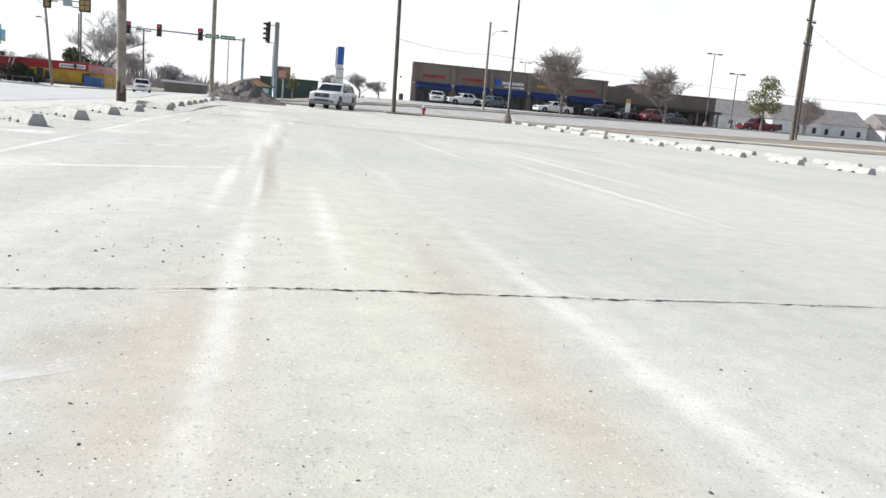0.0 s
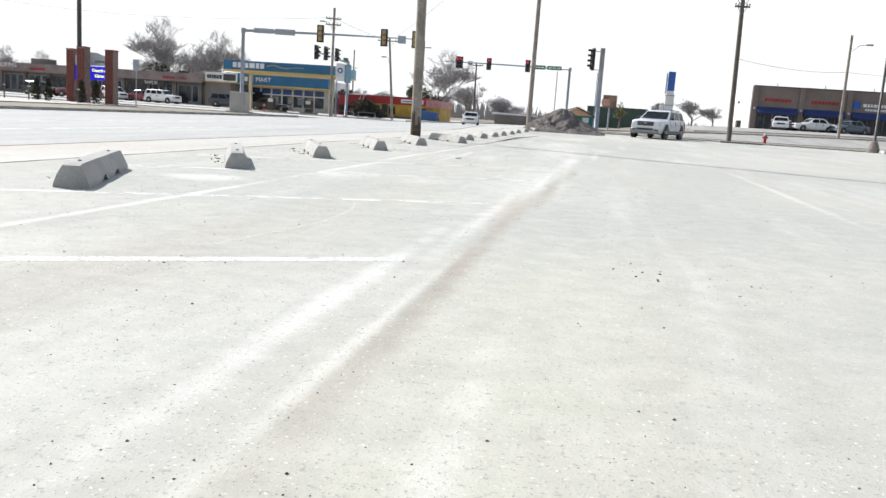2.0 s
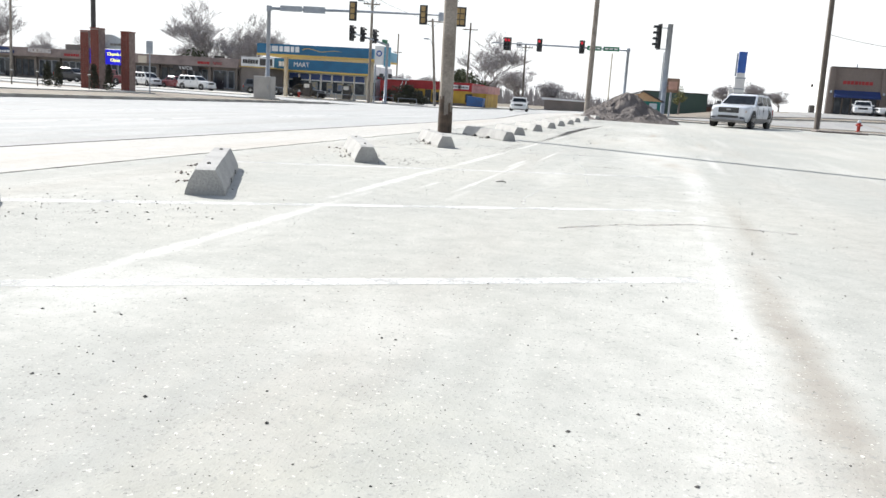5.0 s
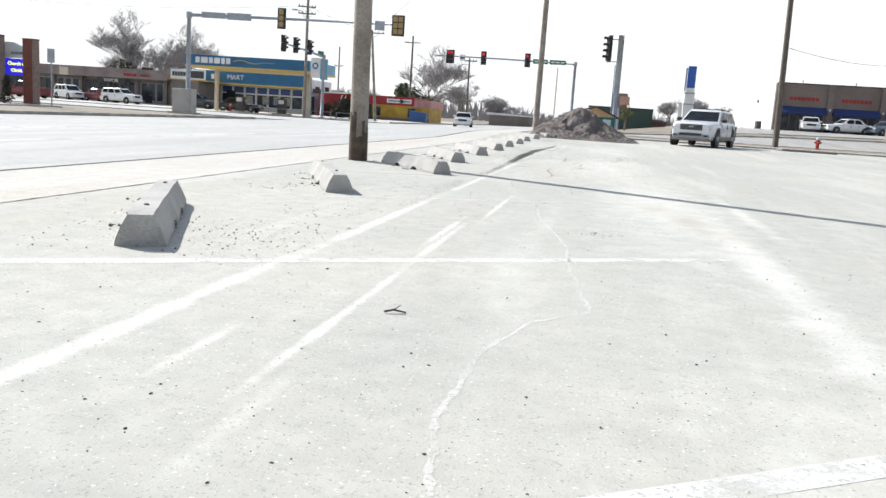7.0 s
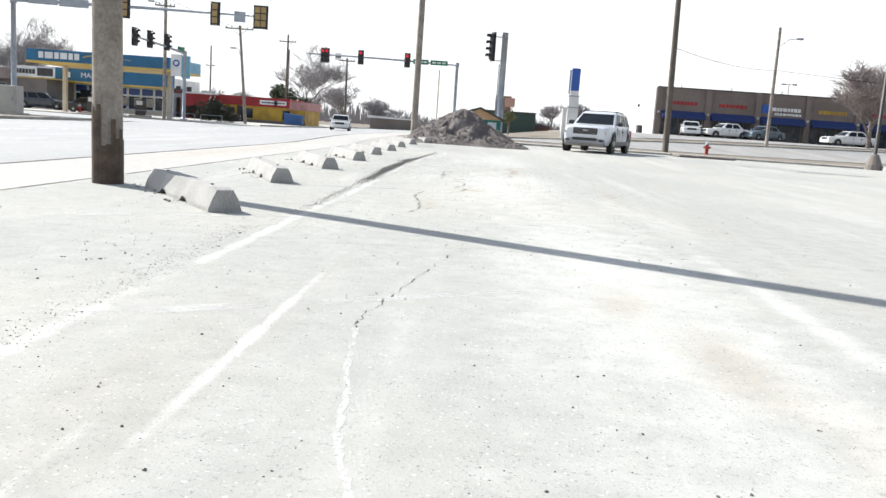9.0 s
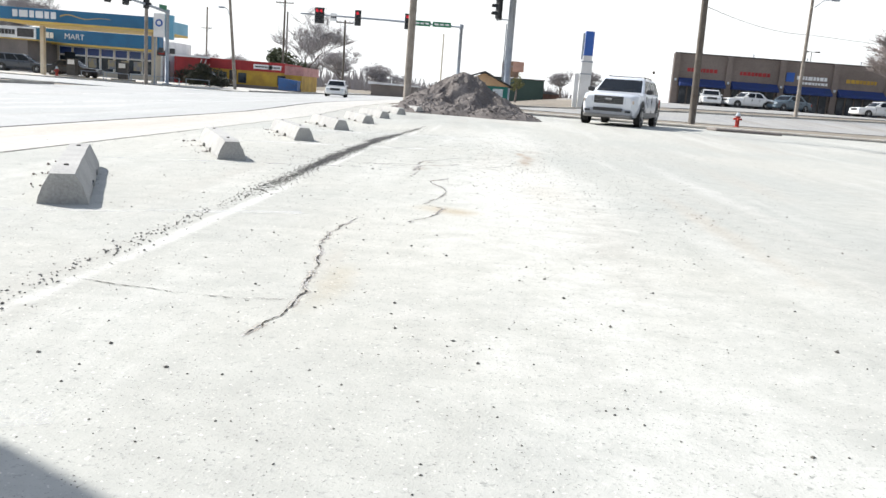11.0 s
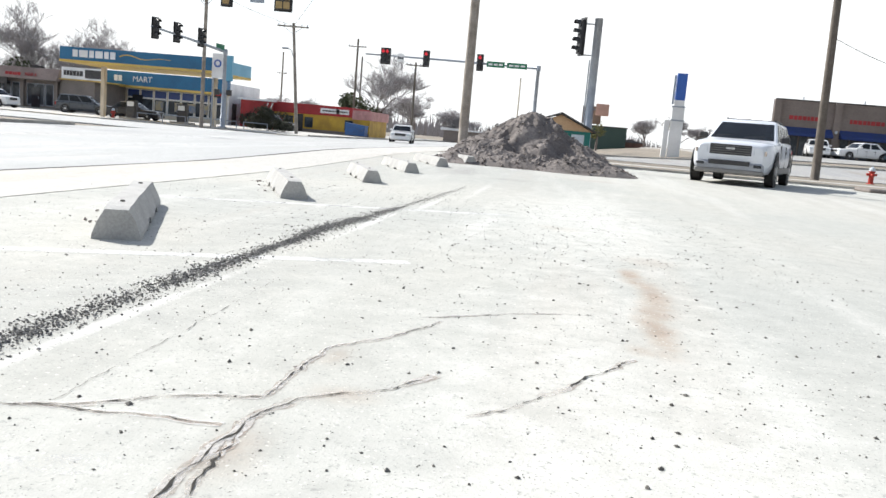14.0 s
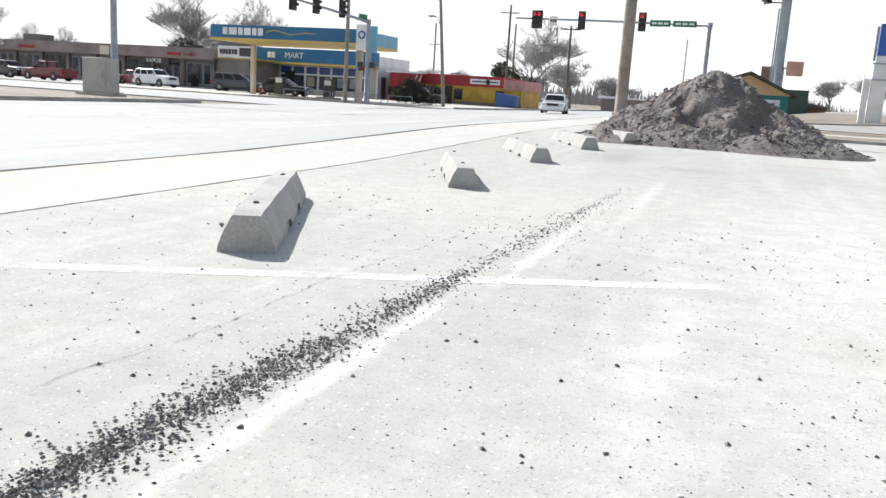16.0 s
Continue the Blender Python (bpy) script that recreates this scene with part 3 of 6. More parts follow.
def wander(a, b, amp, step=0.03, w0=0.02, jag=1.0):
    """A broken line from a to b and its widths."""
    a, b = Vector(a), Vector(b)
    n = max(4, int((b - a).length / step))
    side = Vector((-(b - a).y, (b - a).x)).normalized()
    pts, off = [], 0.0
    for i in range(n + 1):
        off = off * 0.8 + rc.uniform(-1, 1) * amp * 0.8 * jag
        fade = min(1, i / 3, (n - i) / 3)
        pts.append(tuple(a + (b - a) * i / n + side * (off + rc.uniform(-0.004, 0.004)) * fade))
    return pts, [w0 * 0.36 * rc.choice((0.15, 0.4, 0.7, 1.0, 1.4, 2.2)) for _ in pts]


def crack(pts, width, label, amp=0.05, dirt=0.0):
    """A broken dark line of ragged runs, with a band of rusty dirt and chipped pale lips."""
    bm, db, cb = bmesh.new(), bmesh.new(), bmesh.new()
    for a, b in zip(pts, pts[1:]):
        p, w = wander(a, b, amp, 0.022, width)
        i = 0
        while i < len(p) - 2:
            run = rc.randint(5, 22)
            q = p[i:i + run + 1]
            if len(q) > 2:
                m = len(q) - 1
                flat_strip(bm, q, [w[i + j] * (0.25 + 0.95 * math.sin(math.pi * min(1, max(0, j / m)))) for j in range(m + 1)], 0.0026)
            i += run + (rc.randint(1, 5) if rc.random() < 0.4 else 0)
        if dirt:
            flat_strip(db, p, [dirt * rc.uniform(0.7, 1.2) * (0.7 + 0.5 * math.sin(j * 0.21)) for j in range(len(p))], 0.0014)
            for s in (-1, 1):
                flat_strip(cb, [(x + 0.12 * dirt * s, y + 0.62 * dirt * s) for x, y in p], [dirt * rc.uniform(0.2, 0.55) for _ in p], 0.0019)
    e = part("crack", bm, CRACK)
    tagged(e, label, "crack", kind="structure")
    if dirt:
        part("dirt_band", db, RUSTDIRT, e, "rusty dirt beside the crack")
        part("chipped_edge", cb, CHIPPED, e, "pale chipped lips of the crack")


crack([(-1.2, -6.75), (2.29, -6.32), (2.86, -6.23), (3.1, -6.17), (3.62, -6.13), (4.2, -6.12), (4.82, -6.1), (5.4, -6.07), (5.83, -6.06), (9, -5.85), (26, -5.0)], 0.03, "long dark expansion crack across the concrete", 0.009, 0.05)
crack([(2.2, 5.56), (2.33, 5.72), (2.46, 5.86), (2.55, 5.97), (2.76, 6.1), (2.91, 6.23), (3.04, 6.28), (3.6, 6.28)], 0.02, "ragged crack with a chipped dirty edge", 0.010, 0.045)
crack([(1.63, 12.1), (1.63, 12.39), (1.69, 12.68), (1.76, 13.18), (1.9, 13.97)], 0.008, "thin crack beside the stall lines", 0.012)
crack([(1.46, 16.05), (1.51, 16.31), (1.51, 16.46), (1.49, 16.67), (1.47, 16.96), (1.42, 17.33), (1.38, 17.47), (1.37, 17.82), (1.42, 18.29)], 0.014, "dark jagged crack in the concrete", 0.010, 0.03)
crack([(0.7, 16.5), (1.17, 16.43), (1.33, 16.43), (1.5, 16.48)], 0.008, "thin side crack in the concrete", 0.008)
crack([(1.41, 18.23), (1.42, 18.32), (1.49, 18.43)], 0.008, "short thin crack in the concrete", 0.008)
crack([(1.73, 18.3), (1.71, 18.37), (1.75, 18.45), (1.82, 18.63), (1.84, 18.8), (1.87, 18.98), (1.73, 19.12), (1.81, 19.48), (1.83, 19.77), (1.82, 20.01), (1.66, 20.54), (1.80, 20.86)], 0.014, "dark jagged crack in the concrete", 0.010, 0.035)
crack([(1.49, 20.74), (1.51, 21.33), (1.47, 21.7)], 0.009, "thin jagged crack in the concrete", 0.012, 0.025)
crack([(1.47, 21.3), (1.45, 21.45), (1.45, 21.62), (1.46, 21.77), (1.52, 21.97), (1.73, 22.14), (1.82, 22.32)], 0.012, "jagged crack with rusty edges in the concrete", 0.010, 0.04)
crack([(0.1, 21.85), (0.5, 21.72), (0.91, 21.67), (1.2, 21.72), (1.42, 21.73)], 0.008, "thin crack with dusty edges across the concrete", 0.007, 0.02)
crack([(0.93, 21.68), (1.09, 21.75), (1.2, 21.85), (1.44, 21.95), (1.44, 22.09), (1.45, 22.47), (1.6, 22.69), (1.73, 23.01)], 0.011, "thin jagged crack with dusty edges", 0.009, 0.03)
crack([(1.64, 23.04), (1.97, 23.29), (2.31, 23.46)], 0.011, "thin crack in the concrete", 0.010, 0.02)
crack([(1.95, 22.0), (2.08, 22.16), (2.31, 22.56), (2.43, 22.79)], 0.011, "thin crack that runs to a rusty stain", 0.009, 0.03)
crack([(2.42, 24.92), (2.7, 25.25), (3.04, 25.57)], 0.009, "thin crack beside a rusty stain", 0.012)
crack([(2.22, 24.67), (2.39, 24.69)], 0.007, "short thin crack in the concrete", 0.008)
crack([(2.3, 30.2), (3.3, 26.6), (3.5, 25.6)], 0.008, "long dark seam of dirt in the concrete", 0.016)
crack([(1.2, 14.05), (3.6, 14.5), (7, 14.9)], 0.007, "hairline joint across the concrete", 0.008)
crack([(0.2, 25.5), (0.27, 26.18), (0.25, 26.78), (0.4, 28.6)], 0.005, "hairline joint beside the gravel seam", 0.008)
crack([(1.0, 21.7), (0.97, 22.4), (0.93, 23.4)], 0.004, "hairline joint beside the gravel seam", 0.006)
for pts in ([(1.86, 6.44), (1.78, 6.86), (1.79, 6.99), (1.81, 7.48), (1.93, 7.95), (2.15, 8.21), (2.06, 8.98), (2.0, 9.6), (1.98, 9.95), (1.86, 10.63), (1.76, 11.03), (1.67, 11.71), (1.63, 12.1)],
            [(1.85, -1.6), (1.92, -1.25), (2.01, -0.81), (2.06, -0.23), (2.03, 0.36), (1.97, 0.56), (1.88, 0.82)]):
    seam = bmesh.new()
    for a, b in zip(pts, pts[1:]):
        p, w = wander(a, b, 0.008, 0.03, 0.05)
        flat_strip(seam, p, [min(0.03, max(0.013, q)) for q in w], 0.0012)
    tagged(part("seam", seam, SEAMDUST), "pale ragged seam at the edge of a worn patch", "seam", kind="structure")
bm = flat_strip(bmesh.new(), [(edge(y), y) for y in range(-40, 45)], 0.016, 0.006)
tagged(part("joint", bm, THINDIRT), "dirt-filled joint between lot and pavement", "joint", kind="structure")
bm = flat_strip(bmesh.new(), [(near_kerb(y) - 0.09, y) for y in range(-60, 57)], 0.1, -0.004)
tagged(part("joint", bm, CRACK), "dark dirt line along the kerb top", "joint", kind="structure")


# ---- wheel stops ----
def wheel_stop():
    L, w, tw, h = 1.83, 0.255, 0.125, 0.172
    e = thing("wheel_stop", Matrix(), "grey precast concrete wheel stop on the lot", "wheel stop", "row of wheel stops")
    bm = bmesh.new()
    n = 22
    prof = [(-w / 2, 0), (-w / 2 + 0.004, 0.03), (-w / 2 + 0.03, 0.095), (-tw / 2, h), (tw / 2, h), (w / 2 - 0.03, 0.095), (w / 2 - 0.004, 0.03), (w / 2, 0)]
    rings = []
    for i in range(n + 1):
        y = L * i / n
        end = 0.012 if i in (0, n) else 0
        slot = 0.045 if (0.28 < i / n < 0.40 or 0.60 < i / n < 0.72) else 0.0
        row = []
        for k, (a, z) in enumerate(prof):
            z2 = slot if (slot and z < 0.04 and k in (0, 1, 6, 7)) else z
            row.append(bm.verts.new((a * (1 - end * 2) + 0.002 * math.sin(7 * i + 3 * k), y, max(0, z2 - end * (z > 0.15)))))
        rings.append(row)
    for a, b in zip(rings, rings[1:]):
        for k in range(len(prof)):
            j = (k + 1) % len(prof)
            bm.faces.new((a[k], a[j], b[j], b[k]))
    bm.faces.new(rings[0][::-1])
    bm.faces.new(rings[-1])
    bmesh.ops.recalc_face_normals(bm, faces=bm.faces)
    part("block", bm, STOPC, e)
    for y in (0.3, L - 0.3):
        p = part("steel_pin", lathe([(0.014, 0), (0.014, 0.012), (0.008, 0.016)], 8), GRIT, e, "rusty steel pin head")
        p.matrix_basis = pose(0, y, h - 0.006)
    return e


stop = wheel_stop()
rs = random.Random(3)
# the corner of each stop nearest the lane, and its turn
SET = {0: (0.10, 0.19, 24), 1: (0.115, 2.87, 26), 2: (0.095, 5.51, 26), 3: (0.025, 8.69, 25), 4: (0.0, 11.98, 25), 5: (0.305, 15.19, 36), 6: (0.03, 18.02, 24), 7: (-0.01, 21.0, 24.5),
       8: (-0.055, 24.05, 24.5), 9: (-0.145, 27.15, 25), 10: (-0.155, 30.16, 22), 11: (-0.19, 32.95, 25), 12: (-0.06, 35.3, 25), 13: (0.25, 37.1, 28)}
for k in range(-3, 14):
    x, y, a = SET.get(k, (rs.uniform(-0.05, 0.05), 3 * k, 24))
    x, y = x - 0.1275 * math.cos(radians(a)), y - 0.1275 * math.sin(radians(a))
    at = pose(x, y, gz(x, y), 0, 0, a)
    if k == 0:
        stop.matrix_basis = at
    else:
        copy_thing(stop, at)
for k in range(18):
    for x, a in ((18.3, -5), (21.0, 187)):
        y = 3 * k - 8.5 + rs.uniform(-0.1, 0.1)
        c = copy_thing(stop, pose(x, y, gz(x, y), 0, 0, a + rs.uniform(-4, 4)))
        c["group"] = "far double row of wheel stops"
        c["label"] = "small pale concrete wheel stop across the lot"


# ---- poles ----
def wood_pole(base, lean, height, r0, r1, mat=WOOD, stained=False, label="weathered wooden utility pole", arms=(), steps=False):
    x, y = base
    e = thing("utility_pole", pose(x, y, gz(x, y) - 0.02), label, "utility pole")
    top = Vector((lean[0] * height, lean[1] * height, height))
    n = 10
    part("pole", tube(bmesh.new(), [top * i / n - Vector((0, 0, 0.35 if i == 0 else 0)) for i in range(n + 1)], [r0 + (r1 - r0) * i / n for i in range(n + 1)], 14), mat, e, smooth=True)
    if stained:
        bm = bmesh.new()
        rr = random.Random(9)
        for i in range(20):
            a0, a1 = 2 * math.pi * i / 20, 2 * math.pi * (i + 1) / 20
            h = 0.33 + 0.2 * rr.random() + (0.25 if i in (12, 13, 14, 17) else 0)
            q = [Vector(((r0 + 0.003) * math.cos(a), (r0 + 0.003) * math.sin(a), z)) for a, z in ((a0, 0), (a1, 0), (a1, h), (a0, h))]
            for p in q:
                p += Vector((lean[0] * p.z, lean[1] * p.z, 0))
            bm.faces.new([bm.verts.new(p) for p in q])
        part("tar_stain", bm, CREOSOTE, e, "dark creosote stain round the foot")
    for z, half, ang in arms:
        c = top * (z / height)
        ax, ay = math.cos(radians(ang)), math.sin(radians(ang))
        b = part("crossarm", box(bmesh.new(), half * 2, 0.1, 0.12, bevel=0.01), mat, e)
        b.matrix_basis = pose(c.x, c.y - 0.16, c.z, 0, 0, ang)
        for s in (-0.92, -0.55, 0.55, 0.92):
            ins = part("insulator", lathe([(0.03, 0), (0.06, 0.04), (0.04, 0.08), (0.06, 0.12), (0.02, 0.17)], 8), STEEL, e)
            ins.matrix_basis = pose(c.x + s * half * ax, c.y - 0.16 + s * half * ay, c.z + 0.06)
        for s in (-1, 1):
            part("brace", rod((c.x + s * half * 0.6 * ax, c.y - 0.16 + s * half * 0.6 * ay, c.z - 0.04), (c.x, c.y - 0.1, c.z - 0.6), 0.02, 6), STEEL, e)
    return e


wood_pole((-1.36, 16.62), (-0.012, 0.0), 11.5, 0.135, 0.10, stained=True, label="tall weathered wooden utility pole with a dark stained foot")
wood_pole((-0.85, 43.0), (0.004, 0.0), 13, 0.135, 0.10, label="wooden utility pole behind the soil heap", arms=((12.2, 1.3, 10),))
pole_c = wood_pole((11.95, 54.8), (-0.02, 0.0), 11.6, 0.17, 0.13, WOODDARK, label="dark wooden utility pole in the grass strip", arms=((9.6, 0.75, 5), (9.0, 0.5, 8)))
wood_pole((-20.7, 87.0), (-0.09, 0.0), 9.0, 0.15, 0.11, label="leaning wooden utility pole with a crossarm", arms=((8.7, 1.3, 8),))
wood_pole((-25.2, 78.4), (0.0, 0.0), 11, 0.15, 0.12, label="wooden utility pole beside the fuel station", arms=((9.9, 0.8, 20), (9.3, 0.8, 20)))
wood_pole((-48.8, 160.0), (0.0, 0.0), 12.6, 0.17, 0.13, label="far wooden utility pole", arms=((9.0, 0.9, 10),))
wood_pole((-13.4, 100.0), (-0.01, 0), 7.6, 0.12, 0.09, WOODDARK, label="dark far utility pole", arms=((7.3, 0.9, 10),))
wood_pole((-83.0, 96.0), (0.025, 0.0), 11.4, 0.2, 0.14, label="wooden utility pole before the low shops", arms=((10.7, 1.1, 10), (10.1, 1.1, 10)))
wood_pole((24.1, 75.0), (-0.005, 0.0), 9.0, 0.14, 0.1, label="pale wooden pole with a street light arm")
wood_pole((49.5, 59.0), (0.0, 0.0), 15.5, 0.21, 0.16, WOODDARK, label="thick dark utility pole with equipment brackets", arms=((10.6, 1.1, 35), (8.6, 1.0, 35)))
wood_pole((51.6, 61.5), (-0.01, 0.0), 10.5, 0.14, 0.1, WOODDARK, label="thin dark pole beside a thicker one")
wood_pole((80, 84), (0.0, 0.0), 9.2, 0.15, 0.12, WOODDARK, label="far wooden pole on the grass", arms=((8.9, 0.5, 0),))
wood_pole((-26.4, 126), (0.0, 0.0), 12.2, 0.16, 0.12, WOODDARK, label="far utility pole before a bare tree", arms=((11.2, 1.2, 0),))
wood_pole((-32, 150), (0.0, 0.0), 12, 0.16, 0.12, WOODDARK, label="far wooden utility pole")
wood_pole((-4.5, 120), (0.0, 0.0), 8, 0.1, 0.08, CREAM, label="thin pale pole beyond the junction")


def lot_lamp(x, y, h, head=True, label="dark steel lamp post on a concrete foot", r=0.075):
    e = thing("street_lamp", pose(x, y, gz(x, y)), label, "street lamp")
    part("foot", lathe([(0.34, -0.2), (0.31, 0.2), (0.17, 0.6), (0.12, 0.64)], 14), TAUPE, e)
    part("post", rod((0, 0, 0.6), (0, 0, h), r, 10, r * 0.75), DARKSTEEL, e, smooth=True)
    if head:
        part("arm", rod((-0.5, 0, h - 0.1), (0.5, 0, h - 0.1), 0.035, 6), DARKSTEEL, e)
        for s in (-0.75, 0.75):
            b = part("lamp_head", box(bmesh.new(), 0.6, 0.35, 0.16, pose(s, 0, h - 0.08), 0.03), DARKSTEEL, e)
    return e


lot_lamp(18.08, 43.9, 10.5)
lot_lamp(58.4, 85, 6.7, label="grey lamp post before the far shops", r=0.06)
lot_lamp(60.5, 95, 9.8, label="tall lamp post behind the far shops", r=0.06)
lot_lamp(44, 128, 8.3, label="far lamp post behind the brick shops", r=0.06)


def street_arm(x, y, z, dx, reach):
    e = thing("street_light", pose(x, y, gz(x, y) + z), "grey street light arm on a wooden pole", "street light")
    part("arm", tube(bmesh.new(), [(0.1 * dx, -0.12, 0), (reach * 0.5 * dx, -0.12, 0.5), (reach * dx, -0.12, 0.6)], 0.03, 6), STEEL, e)
    part("lamp_head", box(bmesh.new(), 0.55, 0.25, 0.14, pose(reach * dx + 0.2 * dx, -0.12, 0.6), 0.04), STEEL, e)


street_arm(24.1, 75.0, 7.6, 1, 1.3)
street_arm(-21.25, 87.0, 6.3, -1, 0.6)
street_arm(-25.2, 78.4, 9.0, -1, 1.0)


# ---- traffic signals ----
def signal_head(e, m, front, wide=False, lit=True, sections=3, body=BLACK, group=None):
    """A signal head that faces -y in its own pose when front is set, else shows its back."""
    h = 0.36 * sections
    head = part("signal_head", box(bmesh.new(), 0.62 if wide else 0.36, 0.2, h, bevel=0.02), body, e)
    head.matrix_basis = m
    plate = part("backplate", box(bmesh.new(), 0.78 if wide else 0.52, 0.02, h + 0.16, pose(0, 0.06, 0)), BLACK, head)
    cols = (-0.16, 0.16) if wide else (0,)
    for c in cols:
        for i in range(sections):
            z = h / 2 - 0.18 - 0.36 * i
            s = -1 if front else 1
            if front:
                ln = part("lens", lathe([(0.13, 0), (0.13, 0.02), (0.09, 0.045)], 14), REDLIGHT if (lit and i == 0) else GLASS, head)
                ln.matrix_basis = pose(c, -0.1, z, 90)
                v = part("visor", prism([(0.15 * math.cos(a), 0.15 * math.sin(a)) for a in (math.pi * k / 8 for k in range(9))] + [(0.135 * math.cos(a), 0.135 * math.sin(a)) for a in (math.pi * (8 - k) / 8 for k in range(9))], -0.34, -0.1), BLACK, head)
                v.matrix_basis = pose(c, 0, z)
            else:
                b = part("rear_cover", box(bmesh.new(), 0.27, 0.04, 0.3, bevel=0.01), AMBER, head, "faded yellow rear cover")
                b.matrix_basis = pose(c, -0.115, z)
    return head


def mast(base, height, arm_to, arm_z, heads, label, front=True, lit=True, signs=(), sections=3):
    x, y = base
    e = thing("traffic_signal", pose(x, y, gz(x, y) - 0.04), label, "traffic signal")
    part("post", rod((0, 0, 0.1), (0, 0, height), 0.15, 12, 0.12), STEEL, e, smooth=True)
    part("base_plate", box(bmesh.new(), 0.5, 0.5, 0.12, pose(0, 0, 0.06), 0.01), STEEL, e)
    a = Vector(arm_to)
    d = Vector((a.x, a.y, 0)).normalized()
    ang = math.degrees(math.atan2(d.y, d.x))
    part("arm", tube(bmesh.new(), [(0, 0, arm_z), tuple(a * 0.5 + Vector((0, 0, arm_z + 0.12))), (a.x, a.y, arm_z + 0.18)], [0.1, 0.08, 0.055], 10), STEEL, e, smooth=True)
    part("collar", lathe([(0.17, arm_z - 0.18), (0.17, arm_z + 0.18)], 12), STEEL, e)
    face = ang if -90 <= ang <= 90 else ang - 180
    for f, kind in heads:
        p = a * f
        signal_head(e, pose(p.x, p.y - 0.12, arm_z + 0.12 + a.z * f, 0, 0, face), front, kind == "wide", lit, sections)
    for f, w, h, mat, lab in signs:
        p = a * f
        s = part("sign_plate", box(bmesh.new(), w, 0.03, h, bevel=0.004), mat, e, lab)
        s.matrix_basis = pose(p.x, p.y - 0.12, arm_z + 0.05, 0, 0, face)
        if mat in (SIGNGREEN, WHITEPAINT):
            ink = WHITEPAINT if mat is SIGNGREEN else GLASS
            for u in range(3):
                b = part("lettering_bar", box(bmesh.new(), w * 0.22, 0.01, h * 0.32), ink, s)
                b.matrix_basis = pose(w * (-0.29 + 0.29 * u), -0.02, 0)
    return e


mast((-0.75, 82.0), 6.0, (-13.3, 0.6, 0), 5.95, ((0.88, "wide"), (0.64, "one"), (0.33, "one")),
     "steel mast arm with red traffic lights and green signs", signs=((0.24, 1.35, 0.42, SIGNGREEN, "green street name sign with pale lettering"), (0.12, 1.5, 0.4, SIGNGREEN, "green street name sign with pale lettering"), (0.79, 0.55, 0.6, WHITEPAINT, "white lane control sign")))
mast((-23.2, 52.6), 6.0, (12.9, 1.9, 0), 5.95, ((0.44, "one"), (0.80, "one"), (0.985, "wide")),
     "grey mast arm seen from behind with yellow-backed signals", front=False,
     signs=((0.12, 1.5, 0.36, STEEL, "bare metal back of a sign"), (0.24, 1.5, 0.42, STEEL, "bare metal back of a sign"), (0.9, 0.6, 0.55, STEEL, "bare metal back of a sign")))
e = mast((-23.2, 77.6), 5.7, (0.9, -12.4, 0.0), 5.5, (), "steel mast arm with dark signals over the west street")
for f in (0.40, 0.72, 0.97):
    signal_head(e, pose(0.9 * f + 0.1, -12.4 * f, 6.15 - 0.53 * f, 0, 0, 65), True, False, False)
s = part("sign_plate", box(bmesh.new(), 0.9, 0.03, 0.36, bevel=0.004), SIGNGREEN, e, "green street name sign")
s.matrix_basis = pose(0.12, -1.2, 5.75, 0, 0, 75)
for dx in (-0.45, 0.45):
    b = part("walk_signal", box(bmesh.new(), 0.36, 0.25, 0.4, bevel=0.02), BLACK, e, "black pedestrian signal")
    b.matrix_basis = pose(dx, -0.1, 2.6)
# the nearer corner's post
e = thing("traffic_signal", pose(2.80, 56.3, gz(2.80, 56.3) - 0.02), "steel post with a four-lamp signal on its side", "traffic signal")
part("post", rod((0, 0, 0), (0, 0, 5.95), 0.19, 14, 0.17), STEEL, e, smooth=True)
part("conduit", rod((-0.22, -0.05, 0.2), (-0.22, -0.05, 4.2), 0.03, 6), STEEL, e)
signal_head(e, pose(-0.68, 0.0, 5.15, 0, 0, -62), True, False, False, 4)
for z in (4.4, 5.7):
    part("bracket", rod((-0.72, 0, z), (-0.1, 0, z), 0.03, 6), STEEL, e)
b = part("walk_signal", box(bmesh.new(), 0.55, 0.3, 0.5, bevel=0.02), mk("salmon_housing", (0.55, 0.33, 0.26)), e, "faded pinkish pedestrian signal box")
b.matrix_basis = pose(0.55, 0, 2.15)
part("bracket", rod((0.1, 0, 2.15), (0.4, 0, 2.15), 0.03, 6), STEEL, e)
e = thing("signal_cabinet", pose(-22.75, 51.3, gz(-22.75, 51.3) - 0.06), "grey metal traffic control cabinet beside a mast", "cabinet")
part("plinth", boxes((-0.85, 0.85, -0.5, 0.5, 0, 0.12), bevel=0.01), KERB, e)
part("body", boxes((-0.62, 0.62, -0.36, 0.36, 0.1, 1.5), bevel=0.02), CABINETGREY, e)
d = part("door", boxes((-0.55, 0.55, -0.385, -0.36, 0.16, 1.42), bevel=0.006), CABINETGREY, e)
part("handle", boxes((0.4, 0.44, -0.42, -0.385, 0.7, 0.95)), STEEL, d)


